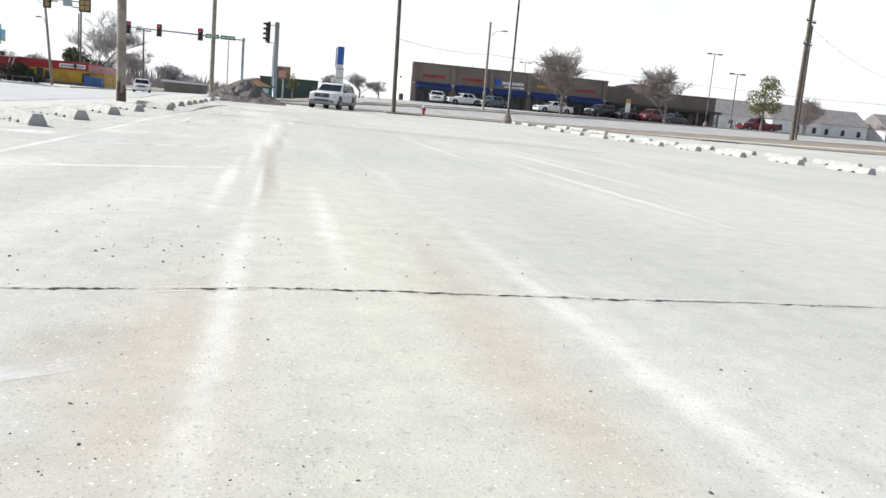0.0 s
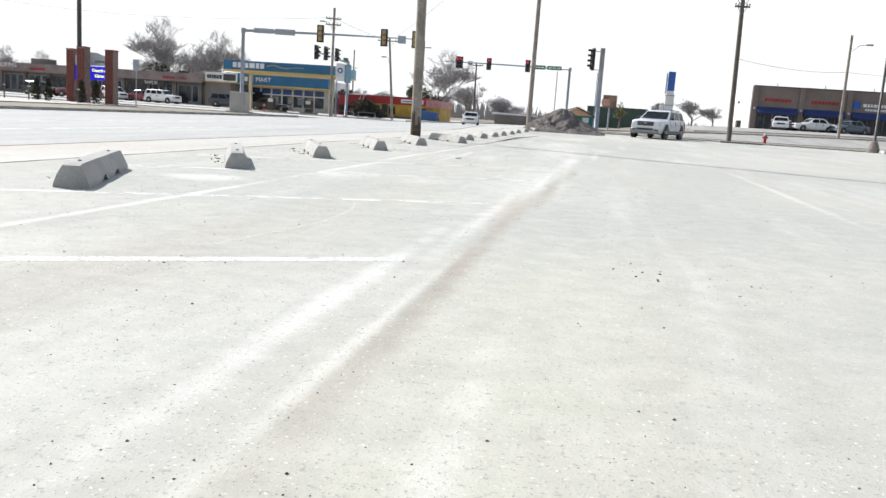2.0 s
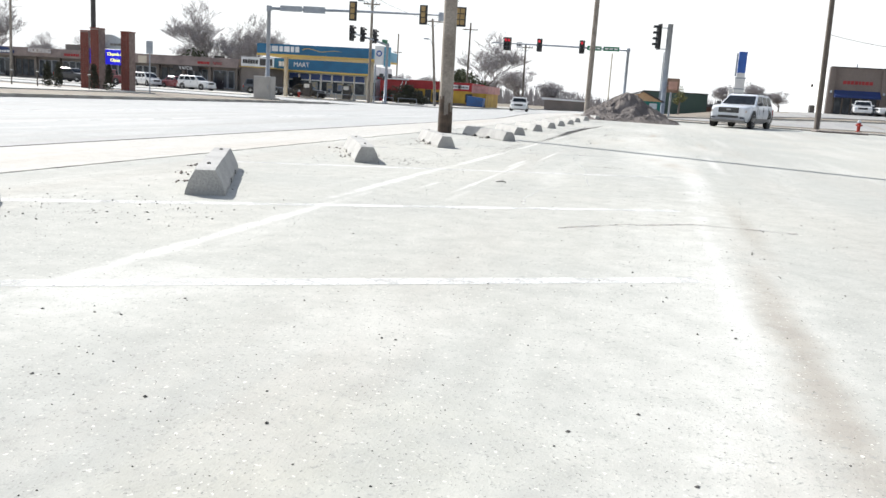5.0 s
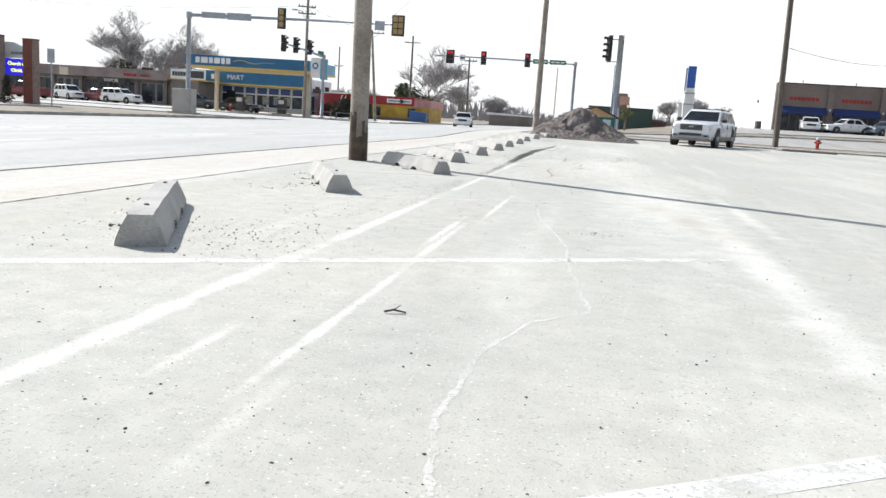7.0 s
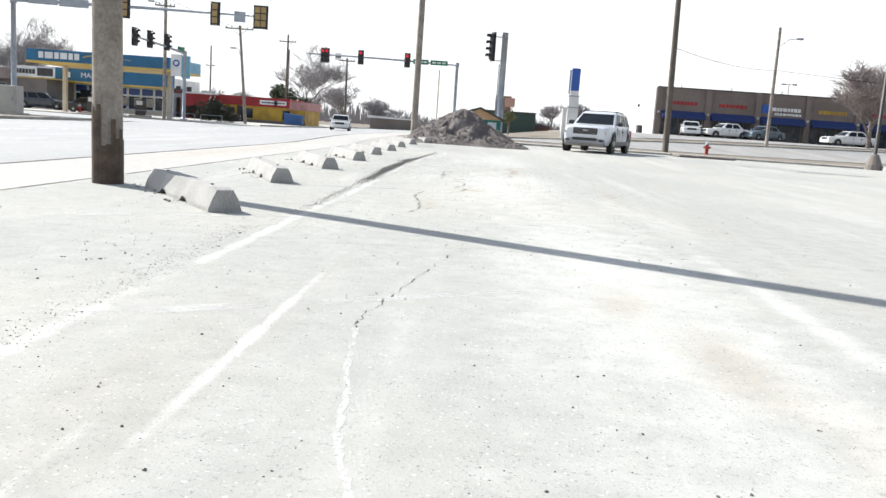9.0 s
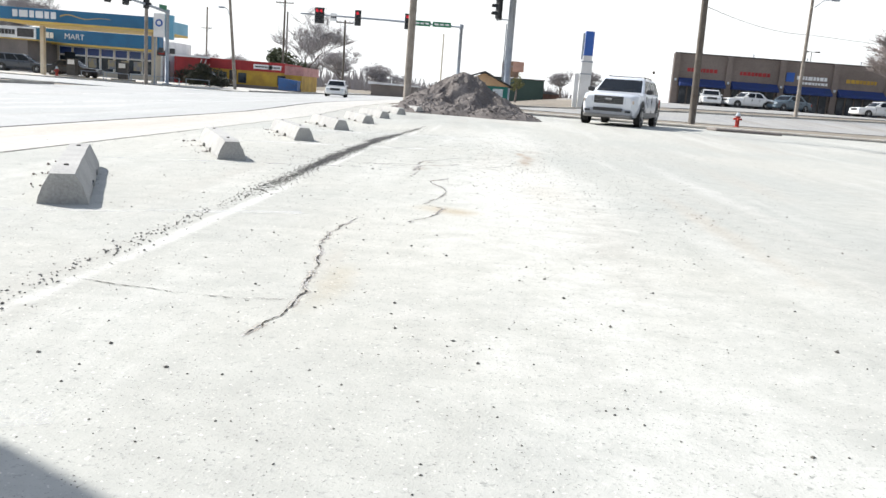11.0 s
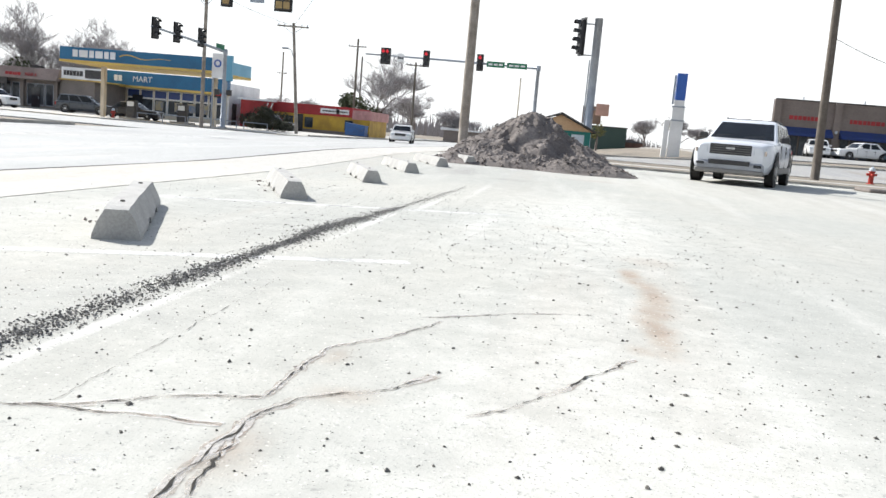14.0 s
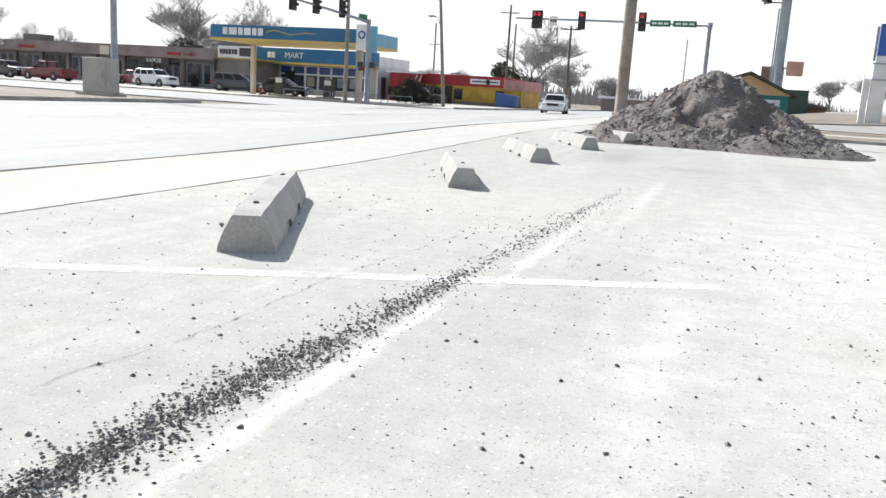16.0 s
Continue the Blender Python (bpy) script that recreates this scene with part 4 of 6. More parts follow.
# ---- vehicles ----
def car(name, kind, paint, label, L, W, H, at, heading, group="", hero=False, r=None):
    """A vehicle with its nose along +x: body, cabin, glass, wheels, lamps and bumpers."""
    x, y = at
    e = thing(name, pose(x, y, gz(x, y) + (0 if hero else -0.085), 0, 0, heading), label, "car" if kind != "pickup" else "pickup truck", group)
    r = r or H * 0.215
    zb, h = r * 0.75, L / 2
    belt = H * (0.67 if kind == "suv" else 0.62 if kind in ("pickup", "van") else 0.66)
    hood = belt * (0.965 if kind in ("suv", "pickup") else 0.90)
    deck = {"suv": belt, "van": belt, "pickup": belt * 0.98, "sedan": belt * 0.97}[kind]
    cab = {"suv": (-0.475, 0.215, -0.42, 0.06), "van": (-0.47, 0.27, -0.42, 0.06), "pickup": (-0.10, 0.22, -0.07, 0.09), "sedan": (-0.33, 0.20, -0.20, 0.05)}[kind]
    if hero:
        cab = (-0.475, 0.215, -0.43, 0.02)
    b0, b1, t0, t1 = (c * L for c in cab)
    st = [-1.0, -0.985, -0.93, -0.8, -0.6, -0.35, 0.0, 0.25, 0.42, 0.6, 0.8, 0.93, 0.985, 1.0]
    bm, rings = bmesh.new(), []
    for s in st:
        a = abs(s)
        wid = W / 2 * (1 - (0.17 if hero and s > 0 else 0.10) * max(0, (a - 0.6) / 0.4) ** 2 - (0.05 if a > 0.98 else 0))
        top = deck if s * h < b0 else belt if s * h < b1 else hood - (hood * 0.07) * max(0, (s * h - b1) / (h - b1)) ** 2
        if a > 0.98:
            top -= H * 0.018
        if a == 1.0:
            top -= H * 0.03
        lo = zb + (0.06 * H if a > 0.98 else 0)
        prof = [(wid * 0.90, lo), (wid * 0.985, lo + 0.10 * H), (wid, lo + 0.2 * H), (wid * 0.985, top - 0.09 * H), (wid * 0.94, top - 0.02 * H), (wid * 0.80, top), (wid * 0.4, top + 0.012 * H)]
        rings.append([bm.verts.new((s * h, q, z)) for q, z in prof] + [bm.verts.new((s * h, -q, z)) for q, z in prof[::-1]])
    m = len(rings[0])
    for a, b in zip(rings, rings[1:]):
        for k in range(m):
            bm.faces.new((a[k], b[k], b[(k + 1) % m], a[(k + 1) % m]))
    bm.faces.new(rings[0])
    bm.faces.new(rings[-1][::-1])
    bmesh.ops.recalc_face_normals(bm, faces=bm.faces)
    body = part("body", bm, paint, e, smooth=hero)
    # cabin
    wb, wt = (W * 0.455, W * 0.36) if hero else (W * 0.47, W * 0.385)
    base = [(b0, wb), (b1, wb)]
    bm = bmesh.new()
    lv = []
    for f, inset in ((0, 0), (0.9, 0), (1.0, 0.05)):
        xa, xb_, ww = b0 + (t0 - b0) * f + inset * H, b1 + (t1 - b1) * f - inset * H, wb + (wt - wb) * f - inset * H * 0.8
        z = belt - 0.02 * H + (H - belt + 0.02 * H) * f
        lv.append([bm.verts.new(p) for p in ((xa, -ww, z), (xb_, -ww * 0.97, z), (xb_ + (0.012 * L if f < 1 else 0), 0, z), (xb_, ww * 0.97, z), (xa, ww, z), (xa - (0.006 * L if f < 1 else 0), 0, z))])
    for a, b in zip(lv, lv[1:]):
        for k in range(6):
            bm.faces.new((a[k], a[(k + 1) % 6], b[(k + 1) % 6], b[k]))
    bm.faces.new(lv[-1])
    bmesh.ops.recalc_face_normals(bm, faces=bm.faces)
    cabin = part("cabin", bm, paint, e)
    if hero:
        for ob in (body, cabin):
            bev = ob.modifiers.new("edge", "BEVEL")
            bev.width, bev.segments, bev.angle_limit = 0.05, 3, radians(24)
            for f in ob.data.polygons:
                f.use_smooth = True

    def pane(nm, f0, f1, side):
        """A glass pane laid just proud of the cabin's side, front or back."""
        q = []
        for f, u in ((0.10, f0), (0.10, f1), (0.84, f1), (0.84, f0)):
            xa, xb_, ww = b0 + (t0 - b0) * f, b1 + (t1 - b1) * f, wb + (wt - wb) * f
            z = belt - 0.02 * H + (H - belt + 0.02 * H) * f
            if side in (-1, 1):
                q.append(Vector((xa + (xb_ - xa) * u, side * (ww * (1 - 0.03 * u) + 0.008), z)))
            elif side == "front":
                q.append(Vector((xb_ + 0.012 * L * (1 - abs(u)) + 0.01, u * ww, z)))
            else:
                q.append(Vector((xa - 0.006 * L * (1 - abs(u)) - 0.01, u * ww, z)))
        bm = bmesh.new()
        bm.faces.new([bm.verts.new(p) for p in q])
        bmesh.ops.solidify(bm, geom=bm.faces[:], thickness=0.006)
        return part(nm, bm, GLASS, e)

    pane("windscreen", -0.88, 0.0, "front")
    pane("windscreen", 0.0, 0.88, "front")
    pane("rear_window", -0.85, 0.85, "back")
    cuts = {"suv": ((0.06, 0.30), (0.34, 0.62), (0.66, 0.95)), "van": ((0.06, 0.30), (0.34, 0.62), (0.66, 0.95)), "pickup": ((0.10, 0.90),), "sedan": ((0.12, 0.48), (0.53, 0.92))}[kind]
    for side in (-1, 1):
        for a, b in cuts:
            pane("side_window", a, b, side)
    if kind == "pickup":
        # no recess is built: a flat dark panel gives the bed's shade
        part("bed_shade_panel", boxes((-h + 0.08, b0 - 0.12, -W * 0.4, W * 0.4, deck - 0.02, deck + 0.028)), RUBBER, e, "flat dark panel standing for the shaded open load bed")
        for sy in (-1, 1):
            part("bed_rail", boxes((-h + 0.03, b0 - 0.05, sy * W * 0.45 - 0.05, sy * W * 0.45 + 0.05, deck - 0.05, deck + 0.07), bevel=0.02), paint, e)
    # wheels
    for sx in (-0.31 if kind != "pickup" else -0.29, 0.32):
        for sy in (-1, 1):
            w = part("wheel", lathe([(r * 0.7, -0.10), (r * 0.97, -0.10), (r, -0.06), (r, 0.06), (r * 0.97, 0.10), (r * 0.66, 0.10)], 20), RUBBER, e)
            w.matrix_basis = pose(sx * L, sy * (W / 2 - 0.095), r, -90 * sy)
            part("rim", lathe([(r * 0.62, 0.0), (r * 0.64, 0.105), (r * 0.5, 0.085), (r * 0.2, 0.11), (r * 0.12, 0.115)], 12), RIM, w)
            ar = part("wheel_arch", lathe([(r * 1.17, 0.0), (r * 1.17, 0.012)], 20), BLACK, e)
            ar.matrix_basis = pose(sx * L, sy * (W / 2 - 0.012), r * 1.02, -90 * sy)
    # lamps, grille, bumpers, mirrors, doors
    fx = h * 0.998
    for sy in (-1, 1):
        lamp = part("headlamp", boxes((-0.15, 0.012, -W * 0.085, W * 0.085, hood * 0.66, hood * (0.86 if hero else 0.875)), bevel=0.03), LENS, e, "clear headlamp")
        lamp.matrix_basis = pose(fx - (0.045 if hero else 0.004), sy * W * (0.335 if hero else 0.355), 0, 0, 0, sy * (20 if hero else 4))
        part("tail_lamp", boxes((-fx - 0.012, -fx + 0.1, sy * W * 0.42 - W * 0.05, sy * W * 0.42 + W * 0.05, deck * 0.62, deck * 0.88), bevel=0.015), REDLENS, e, "red tail lamp")
        mi = part("mirror", boxes((b1 - 0.42, b1 - 0.26, sy * (W / 2 + 0.02) - 0.1, sy * (W / 2 + 0.02) + 0.1, belt - 0.01, belt + 0.13), bevel=0.03), BLACK if hero else paint, e)
        for u in ((0.30, 0.62) if kind != "pickup" else (0.1,)):
            xd = b0 + (b1 - b0) * u
            part("door_handle", boxes((xd, xd + 0.16, sy * W / 2 * 0.99 - 0.012, sy * W / 2 * 0.99 + 0.022, belt - 0.16 * H, belt - 0.13 * H)), BLACK, e)
        for u in ((0.04, 0.33, 0.64, 0.97) if kind != "pickup" else (0.02, 0.97)):
            xd = b0 + (b1 - b0) * u
            part("door_gap", boxes((xd - 0.006, xd + 0.006, sy * W / 2 * 0.99 - 0.01, sy * W / 2 * 0.99 + 0.009, zb + 0.1 * H, belt - 0.05 * H)), BLACK, e)
    part("grille", boxes((fx - 0.06, fx + 0.016, -W * 0.245, W * 0.245, hood * 0.655, hood * 0.885), bevel=0.012), BLACK, e, "dark grille")
    part("bumper", boxes((h * 0.93, h * 1.02, -W * (0.40 if hero else 0.455), W * (0.40 if hero else 0.455), zb + 0.02, zb + 0.15 * H), bevel=0.05), BUMPERGREY if hero else paint, e)
    part("bumper", boxes((-h * 1.012, -h * 0.955, -W * 0.46, W * 0.46, zb + 0.03, zb + 0.18 * H), bevel=0.03), CLADGREY if hero else paint, e)
    part("underbody", boxes((-h * 0.9, h * 0.9, -W * 0.40, W * 0.40, zb - 0.05, zb + 0.04)), BLACK, e)
    if hero:
        for i in range(4):
            part("grille_bar", boxes((fx + 0.012, fx + 0.026, -W * 0.24, W * 0.24, hood * (0.69 + 0.05 * i), hood * (0.70 + 0.05 * i))), CLADGREY, e)
        part("badge", boxes((fx + 0.024, fx + 0.036, -0.09, 0.09, hood * 0.775, hood * 0.82), bevel=0.004), RIM, e, "plain oval maker's badge")
        part("lower_grille", boxes((h * 0.99, h * 1.026, -W * 0.24, W * 0.24, zb + 0.10 * H, zb + 0.165 * H), bevel=0.008), BLACK, e)
        part("lower_bumper", boxes((h * 0.92, h * 1.025, -W * 0.405, W * 0.405, zb - 0.04, zb + 0.07), bevel=0.03), CLADGREY, e, "dark grey lower bumper")
        for sy in (-1, 1):
            part("indicator", boxes((fx - 0.12, fx + 0.005, sy * W * 0.405 - 0.02, sy * W * 0.405 + 0.02, hood * 0.68, hood * 0.78), bevel=0.008), ORANGE, e, "amber indicator")
            part("fog_lamp", boxes((h * 1.0, h * 1.027, sy * W * 0.335 - 0.08, sy * W * 0.335 + 0.08, zb + 0.085 * H, zb + 0.125 * H), bevel=0.006), GLASS, e)
            part("side_moulding", boxes((-h * 0.86, h * 0.80, sy * W / 2 - 0.012, sy * W / 2 + 0.012, zb + 0.02 * H, zb + 0.11 * H), bevel=0.01), CLADGREY, e, "grey lower side cladding")
            part("roof_rail", boxes((t0 + 0.25, t1 - 0.3, sy * wt * 0.86 - 0.02, sy * wt * 0.86 + 0.02, H + 0.015, H + 0.045), bevel=0.008), BLACK, e)
            for u in (0.1, 0.9):
                xr = t0 + 0.25 + (t1 - t0 - 0.55) * u
                part("rail_foot", boxes((xr - 0.06, xr + 0.06, sy * wt * 0.86 - 0.02, sy * wt * 0.86 + 0.02, H - 0.02, H + 0.02)), BLACK, e)
            part("wiper", rod((b1 - 0.0, sy * 0.35 - 0.3, belt + 0.06), (b1 - 0.05, sy * 0.35 + 0.15, belt + 0.1), 0.008, 5), BLACK, e)
        part("roof_bar", boxes((t0 + 1.3, t0 + 1.34, -wt * 0.86, wt * 0.86, H + 0.03, H + 0.05)), BLACK, e)
    return e


car("suv", "suv", P_SUV, "large dusty white sport utility vehicle with grey cladding", 4.75, 1.77, 1.50, (6.33, 40.75), -109, hero=True, r=0.36)
car("car", "sedan", P_WHITE, "white sedan waiting on the main road", 4.4, 1.75, 1.42, (-11.3, 85.5), -83)
# before the brick shops
for nm, kind, paint, lab, L, at, hd in (
        ("car", "sedan", P_WHITE, "white sedan parked before the brick shops", 4.5, (22.4, 92.5), -100),
        ("car", "sedan", P_WHITE, "white sedan parked before the brick shops", 4.6, (25.6, 91.8), -165),
        ("car", "sedan", P_BLUE, "slate blue sedan parked before the brick shops", 4.6, (29.4, 92.2), -150),
        ("car", "sedan", P_WHITE, "white sedan parked side-on before the brick shops", 4.9, (37.0, 90.5), -172),
        ("car", "suv", P_BLACK, "black car parked before the brick shops", 4.5, (43.6, 91.5), -150),
        ("car", "sedan", P_BLACK, "black sedan parked before the brick shops", 4.5, (47.4, 92), -150),
        ("car", "van", P_RED, "dark red minivan parked before the shops", 4.6, (51.2, 92.5), -150),
        ("pickup_truck", "pickup", P_RED, "red pickup truck parked at the lot's end", 5.4, (64.0, 88), -175),
        ("car", "sedan", P_GREY, "dark car parked before the far shops", 4.4, (56, 96), -160)):
    car(nm, kind, paint, lab, L, 1.8, {"sedan": 1.45, "suv": 1.65, "van": 1.7, "pickup": 1.75}[kind], at, hd, "cars before the brick shops")
# before the low shops and the fuel station
for nm, kind, paint, lab, L, at, hd in (
        ("car", "suv", P_WHITE, "white crossover parked before the low shops", 4.6, (-51.8, 91), -10),
        ("car", "sedan", P_RED, "dark red sedan parked before the low shops", 4.6, (-56.0, 93.5), -20),
        ("pickup_truck", "pickup", P_RED, "dark red pickup truck parked before the low shops", 5.5, (-60.5, 86.5), 175),
        ("car", "suv", P_BLACK, "black car parked before the low shops", 4.7, (-66.0, 87.0), -8),
        ("car", "van", P_WHITE, "white van parked before the low shops", 4.8, (-60.5, 94), -30),
        ("pickup_truck", "pickup", P_WHITE, "white pickup truck parked before the low shops", 5.5, (-90, 92), 0),
        ("car", "sedan", P_BLACK, "black sedan parked before the low shops", 4.6, (-83, 88), 5),
        ("car", "sedan", P_BLACK, "black car parked at the end of the shops", 4.6, (-99, 90), 0),
        ("car", "van", P_GREY, "grey minivan beside the fuel station", 4.9, (-43.5, 92.5), 15),
        ("car", "sedan", P_BLACK, "black sedan under the fuel station canopy", 4.9, (-36.3, 88.6), 5),
        ("car", "sedan", P_BLACK, "black car behind the bush", 4.5, (-27.5, 100), 0)):
    car(nm, kind, paint, lab, L, 1.82, {"sedan": 1.45, "suv": 1.65, "van": 1.72, "pickup": 1.8}[kind], at, hd, "cars before the low shops")


# ---- the soil heap and the hut ----
def soil_mound():
    bm = bmesh.new()
    nx, ny = 210, 190
    x0, x1, y0, y1 = -1.9, 4.3, 35.2, 45.0

    def outline(x):
        k = [(-1.0, 0.0), (-0.7, 0.14), (-0.3, 0.50), (0.3, 0.82), (0.9, 1.16), (1.3, 1.26), (1.65, 1.2), (2.15, 0.78), (2.6, 0.42), (3.1, 0.18), (3.6, 0.0)]
        for (xa, a), (xb, c) in zip(k, k[1:]):
            if xa <= x <= xb:
                return a + (c - a) * (x - xa) / (xb - xa)
        return 0.0

    def hill(x, y):
        bend = 0.35 * noise.noise(Vector((x * 0.8, y * 0.8, 4)))
        d = (40.0 + bend - y) / 2.9 if y < 40 + bend else (y - 40 - bend) / 3.0
        h = outline(x) * max(0.0, 1 - max(0.0, d - 0.08) ** 1.15)
        dx, dy = (x - 2.3) / 1.35, (y - 37.6) / 0.9
        h = max(h, 0.30 * max(0.0, 1 - (dx * dx + dy * dy) ** 0.7))
        if h <= 0:
            return 0.0
        # a scooped dark face towards the south-east
        dx, dy = (x - 1.55) / 0.98, (y - 38.65) / 1.05
        wob = 0.55 * noise.noise(Vector((x * 2.3, y * 2.3, 7)))
        scoop = max(0.0, 1 - dx * dx - dy * dy + wob) if dx * dx + dy * dy < 1.6 else 0.0
        scoop = min(scoop, 0.9)
        h -= 0.42 * scoop ** 0.8
        v = Vector((x, y, 0.3))
        n = 0.13 * noise.fractal(v * 1.5, 0.9, 2.2, 4) + (0.11 * abs(noise.noise(v * 4)) + 0.07 * abs(noise.noise(v * 9)) + 0.04 * noise.noise(v * 17)) * (1 - min(0.75, 1.2 * scoop))
        return max(0.0, 0.93 * h + 0.72 * n * min(1, h * 4))

    g = [[bm.verts.new((x0 + (x1 - x0) * i / nx, y0 + (y1 - y0) * j / ny, hill(x0 + (x1 - x0) * i / nx, y0 + (y1 - y0) * j / ny) - 0.012 + gz(x0 + (x1 - x0) * i / nx, y0 + (y1 - y0) * j / ny))) for i in range(nx + 1)] for j in range(ny + 1)]
    for j in range(ny):
        for i in range(nx):
            q = (g[j][i], g[j][i + 1], g[j + 1][i + 1], g[j + 1][i])
            if max(v.co.z - gz(v.co.x, v.co.y) for v in q) > -0.01:
                bm.faces.new(q)
    bmesh.ops.delete(bm, geom=[v for v in bm.verts if not v.link_faces], context="VERTS")
    ob = part("soil_mound", bm, DIRT)
    tagged(ob, "big heap of grey-brown dug soil on the lot", "soil heap")
    return hill


hill = soil_mound()


def pebbles(name, spots, material, label, category):
    """Many small stones in one mesh."""
    vs, fs = [], []
    for x, y, z, s in spots:
        b = len(vs)
        a = rp.uniform(0, 3.14)
        c, d = math.cos(a), math.sin(a)
        for px, py, pz in ((1, 0, 0.2), (0, 0.8, 0.1), (-0.9, 0.1, 0.25), (0.1, -0.75, 0.15), (0.1, 0.1, 0.75), (0, 0, -0.3)):
            k = s * rp.uniform(0.75, 1.25)
            vs.append((x + k * (px * c - py * d), y + k * (px * d + py * c), z + k * pz))
        for i in range(4):
            j = (i + 1) % 4
            fs.append((b + i, b + j, b + 4))
            fs.append((b + j, b + i, b + 5))
    me = bpy.data.meshes.new(name)
    me.from_pydata(vs, [], fs)
    me.materials.append(material)
    return tagged(new(name, me), label, category, kind="stuff")


rp = random.Random(11)
spots = []
for _ in range(2600):
    x, y = rp.uniform(-1.6, 4.0), rp.uniform(35.6, 41.5)
    h = hill(x, y)
    if h > 0.01:
        spots.append((x, y, h + gz(x, y), rp.choice((0.012, 0.015, 0.02, 0.025, 0.03, 0.045))))
pebbles("soil_clods", spots, DIRT, "loose clods lying on the soil heap", "soil clods")

e = thing("hut", pose(2.05, 44.9, gz(2.05, 44.9) - 0.02, 0, 0, 6), "small green hut with a tan gable and dark roof", "hut")
part("wall", boxes((-0.75, 0.66, 0.0, 1.9, 0.0, 1.0), bevel=0.01), GREENHUT, e)
part("window", boxes((0.1, 0.48, -0.012, 0.01, 0.6, 0.88)), LENS, e, "pale small window panel")
part("gable", prism([(-0.85, 0.98), (0.72, 0.98), (-0.25, 1.42), (-0.85, 1.2)], -0.02, 0.06), HUTWOOD, e, "tan boarded gable")
part("roof", prism([(-0.95, 1.2), (-0.25, 1.44), (0.82, 0.95), (0.82, 1.0), (-0.25, 1.5), (-0.95, 1.25)], -0.15, 2.0), ROOFDARK, e)


# ---- small street things ----
def hydrant(x, y, s=1.0, label="red fire hydrant with a pale cap in the grass"):
    e = thing("fire_hydrant", pose(x, y, gz(x, y) - 0.03), label, "fire hydrant", "fire hydrants")
    part("barrel", lathe([(0.16, 0), (0.16, 0.05), (0.1, 0.07), (0.1, 0.5), (0.14, 0.52), (0.14, 0.56)], 14), HYDRANTRED, e)
    part("bonnet", lathe([(0.13, 0.56), (0.12, 0.64), (0.07, 0.72), (0.03, 0.74), (0.03, 0.79)], 14), LENS, e, "pale domed bonnet")
    for a in (-1, 1):
        part("nozzle_cap", rod((0, 0, 0.42), (0.2 * a, 0, 0.42), 0.055, 10), HYDRANTRED, e)
    part("pumper_cap", rod((0, 0, 0.4), (0, -0.21, 0.4), 0.07, 10), HYDRANTRED, e)


hydrant(14.6, 56.4)
hydrant(-33.6, 80.6, label="red fire hydrant before the fuel station")
bm = boxes((-1.15, 1.15, -0.5, 0.5, 0.0, 0.10), bevel=0.03)
isl = part("traffic_island", bm, DIRT)
isl.matrix_basis = pose(10.9, 42.9, gz(10.9, 42.9) - 0.01, 0, 0, 4)
tagged(isl, "small raised island of bare soil with a kerb", "traffic island", kind="structure")
bm = boxes((-1.6, 1.6, -0.5, 0.5, 0.0, 0.10), bevel=0.03)
isl = part("traffic_island", bm, DIRT)
isl.matrix_basis = pose(33.0, 43.2, gz(33.0, 43.2) - 0.01, 0, 0, 4)
tagged(isl, "small raised island of bare soil with a tree", "traffic island", kind="structure")


def road_sign(x, y, h, w, hh, mat, label):
    e = thing("road_sign", pose(x, y, gz(x, y) - 0.05), label, "road sign")
    part("post", boxes((-0.03, 0.03, -0.02, 0.02, 0, h)), STEEL, e)
    part("plate", boxes((-w / 2, w / 2, -0.035, -0.02, h - hh, h), bevel=0.004), mat, e)


road_sign(-27.4, 45.4, 3.1, 0.45, 0.75, STEEL, "bare metal back of a road sign on a post")
for k, (x, y) in enumerate(((-30.6, 80.6), (-28.5, 80.6), (-26.4, 80.6), (-24.3, 80.6), (-21.9, 80.8))):
    e = thing("guard_rail", pose(x, y, gz(x, y) - 0.06), "low grey pipe barrier at the forecourt corner", "barrier", "pipe barriers")
    for s in (-0.95, 0.95):
        part("post", rod((s, 0, 0), (s, 0, 0.62), 0.03, 6), STEEL, e)
    part("rail", rod((-0.95, 0, 0.6), (0.95, 0, 0.6), 0.03, 6), STEEL, e)

# the blue pylon
e = thing("pylon_sign", pose(9.35, 80, gz(9.35, 80) + 0.30), "tall white pylon sign with a blue upper panel", "sign")
part("post", boxes((-0.42, 0.42, -0.2, 0.2, -0.5, 3.0), bevel=0.01), WHITEPAINT, e)
part("base", boxes((-0.85, -0.5, -0.15, 0.15, -0.5, 2.1), bevel=0.01), WHITEPAINT, e)
part("band", boxes((-0.45, 0.45, -0.22, 0.22, 2.05, 2.15)), STEEL, e)
part("band", boxes((-0.45, 0.45, -0.22, 0.22, 3.0, 3.1)), STEEL, e)
part("shaft", boxes((-0.32, 0.36, -0.18, 0.18, 3.1, 3.5)), WHITEPAINT, e)
part("panel", boxes((-0.32, 0.36, -0.2, 0.2, 3.5, 5.35), bevel=0.01), BLUESIGN, e, "plain blue sign panel")
part("side_panel", boxes((-0.5, -0.36, -0.06, 0.06, 3.2, 5.2)), STEEL, e)


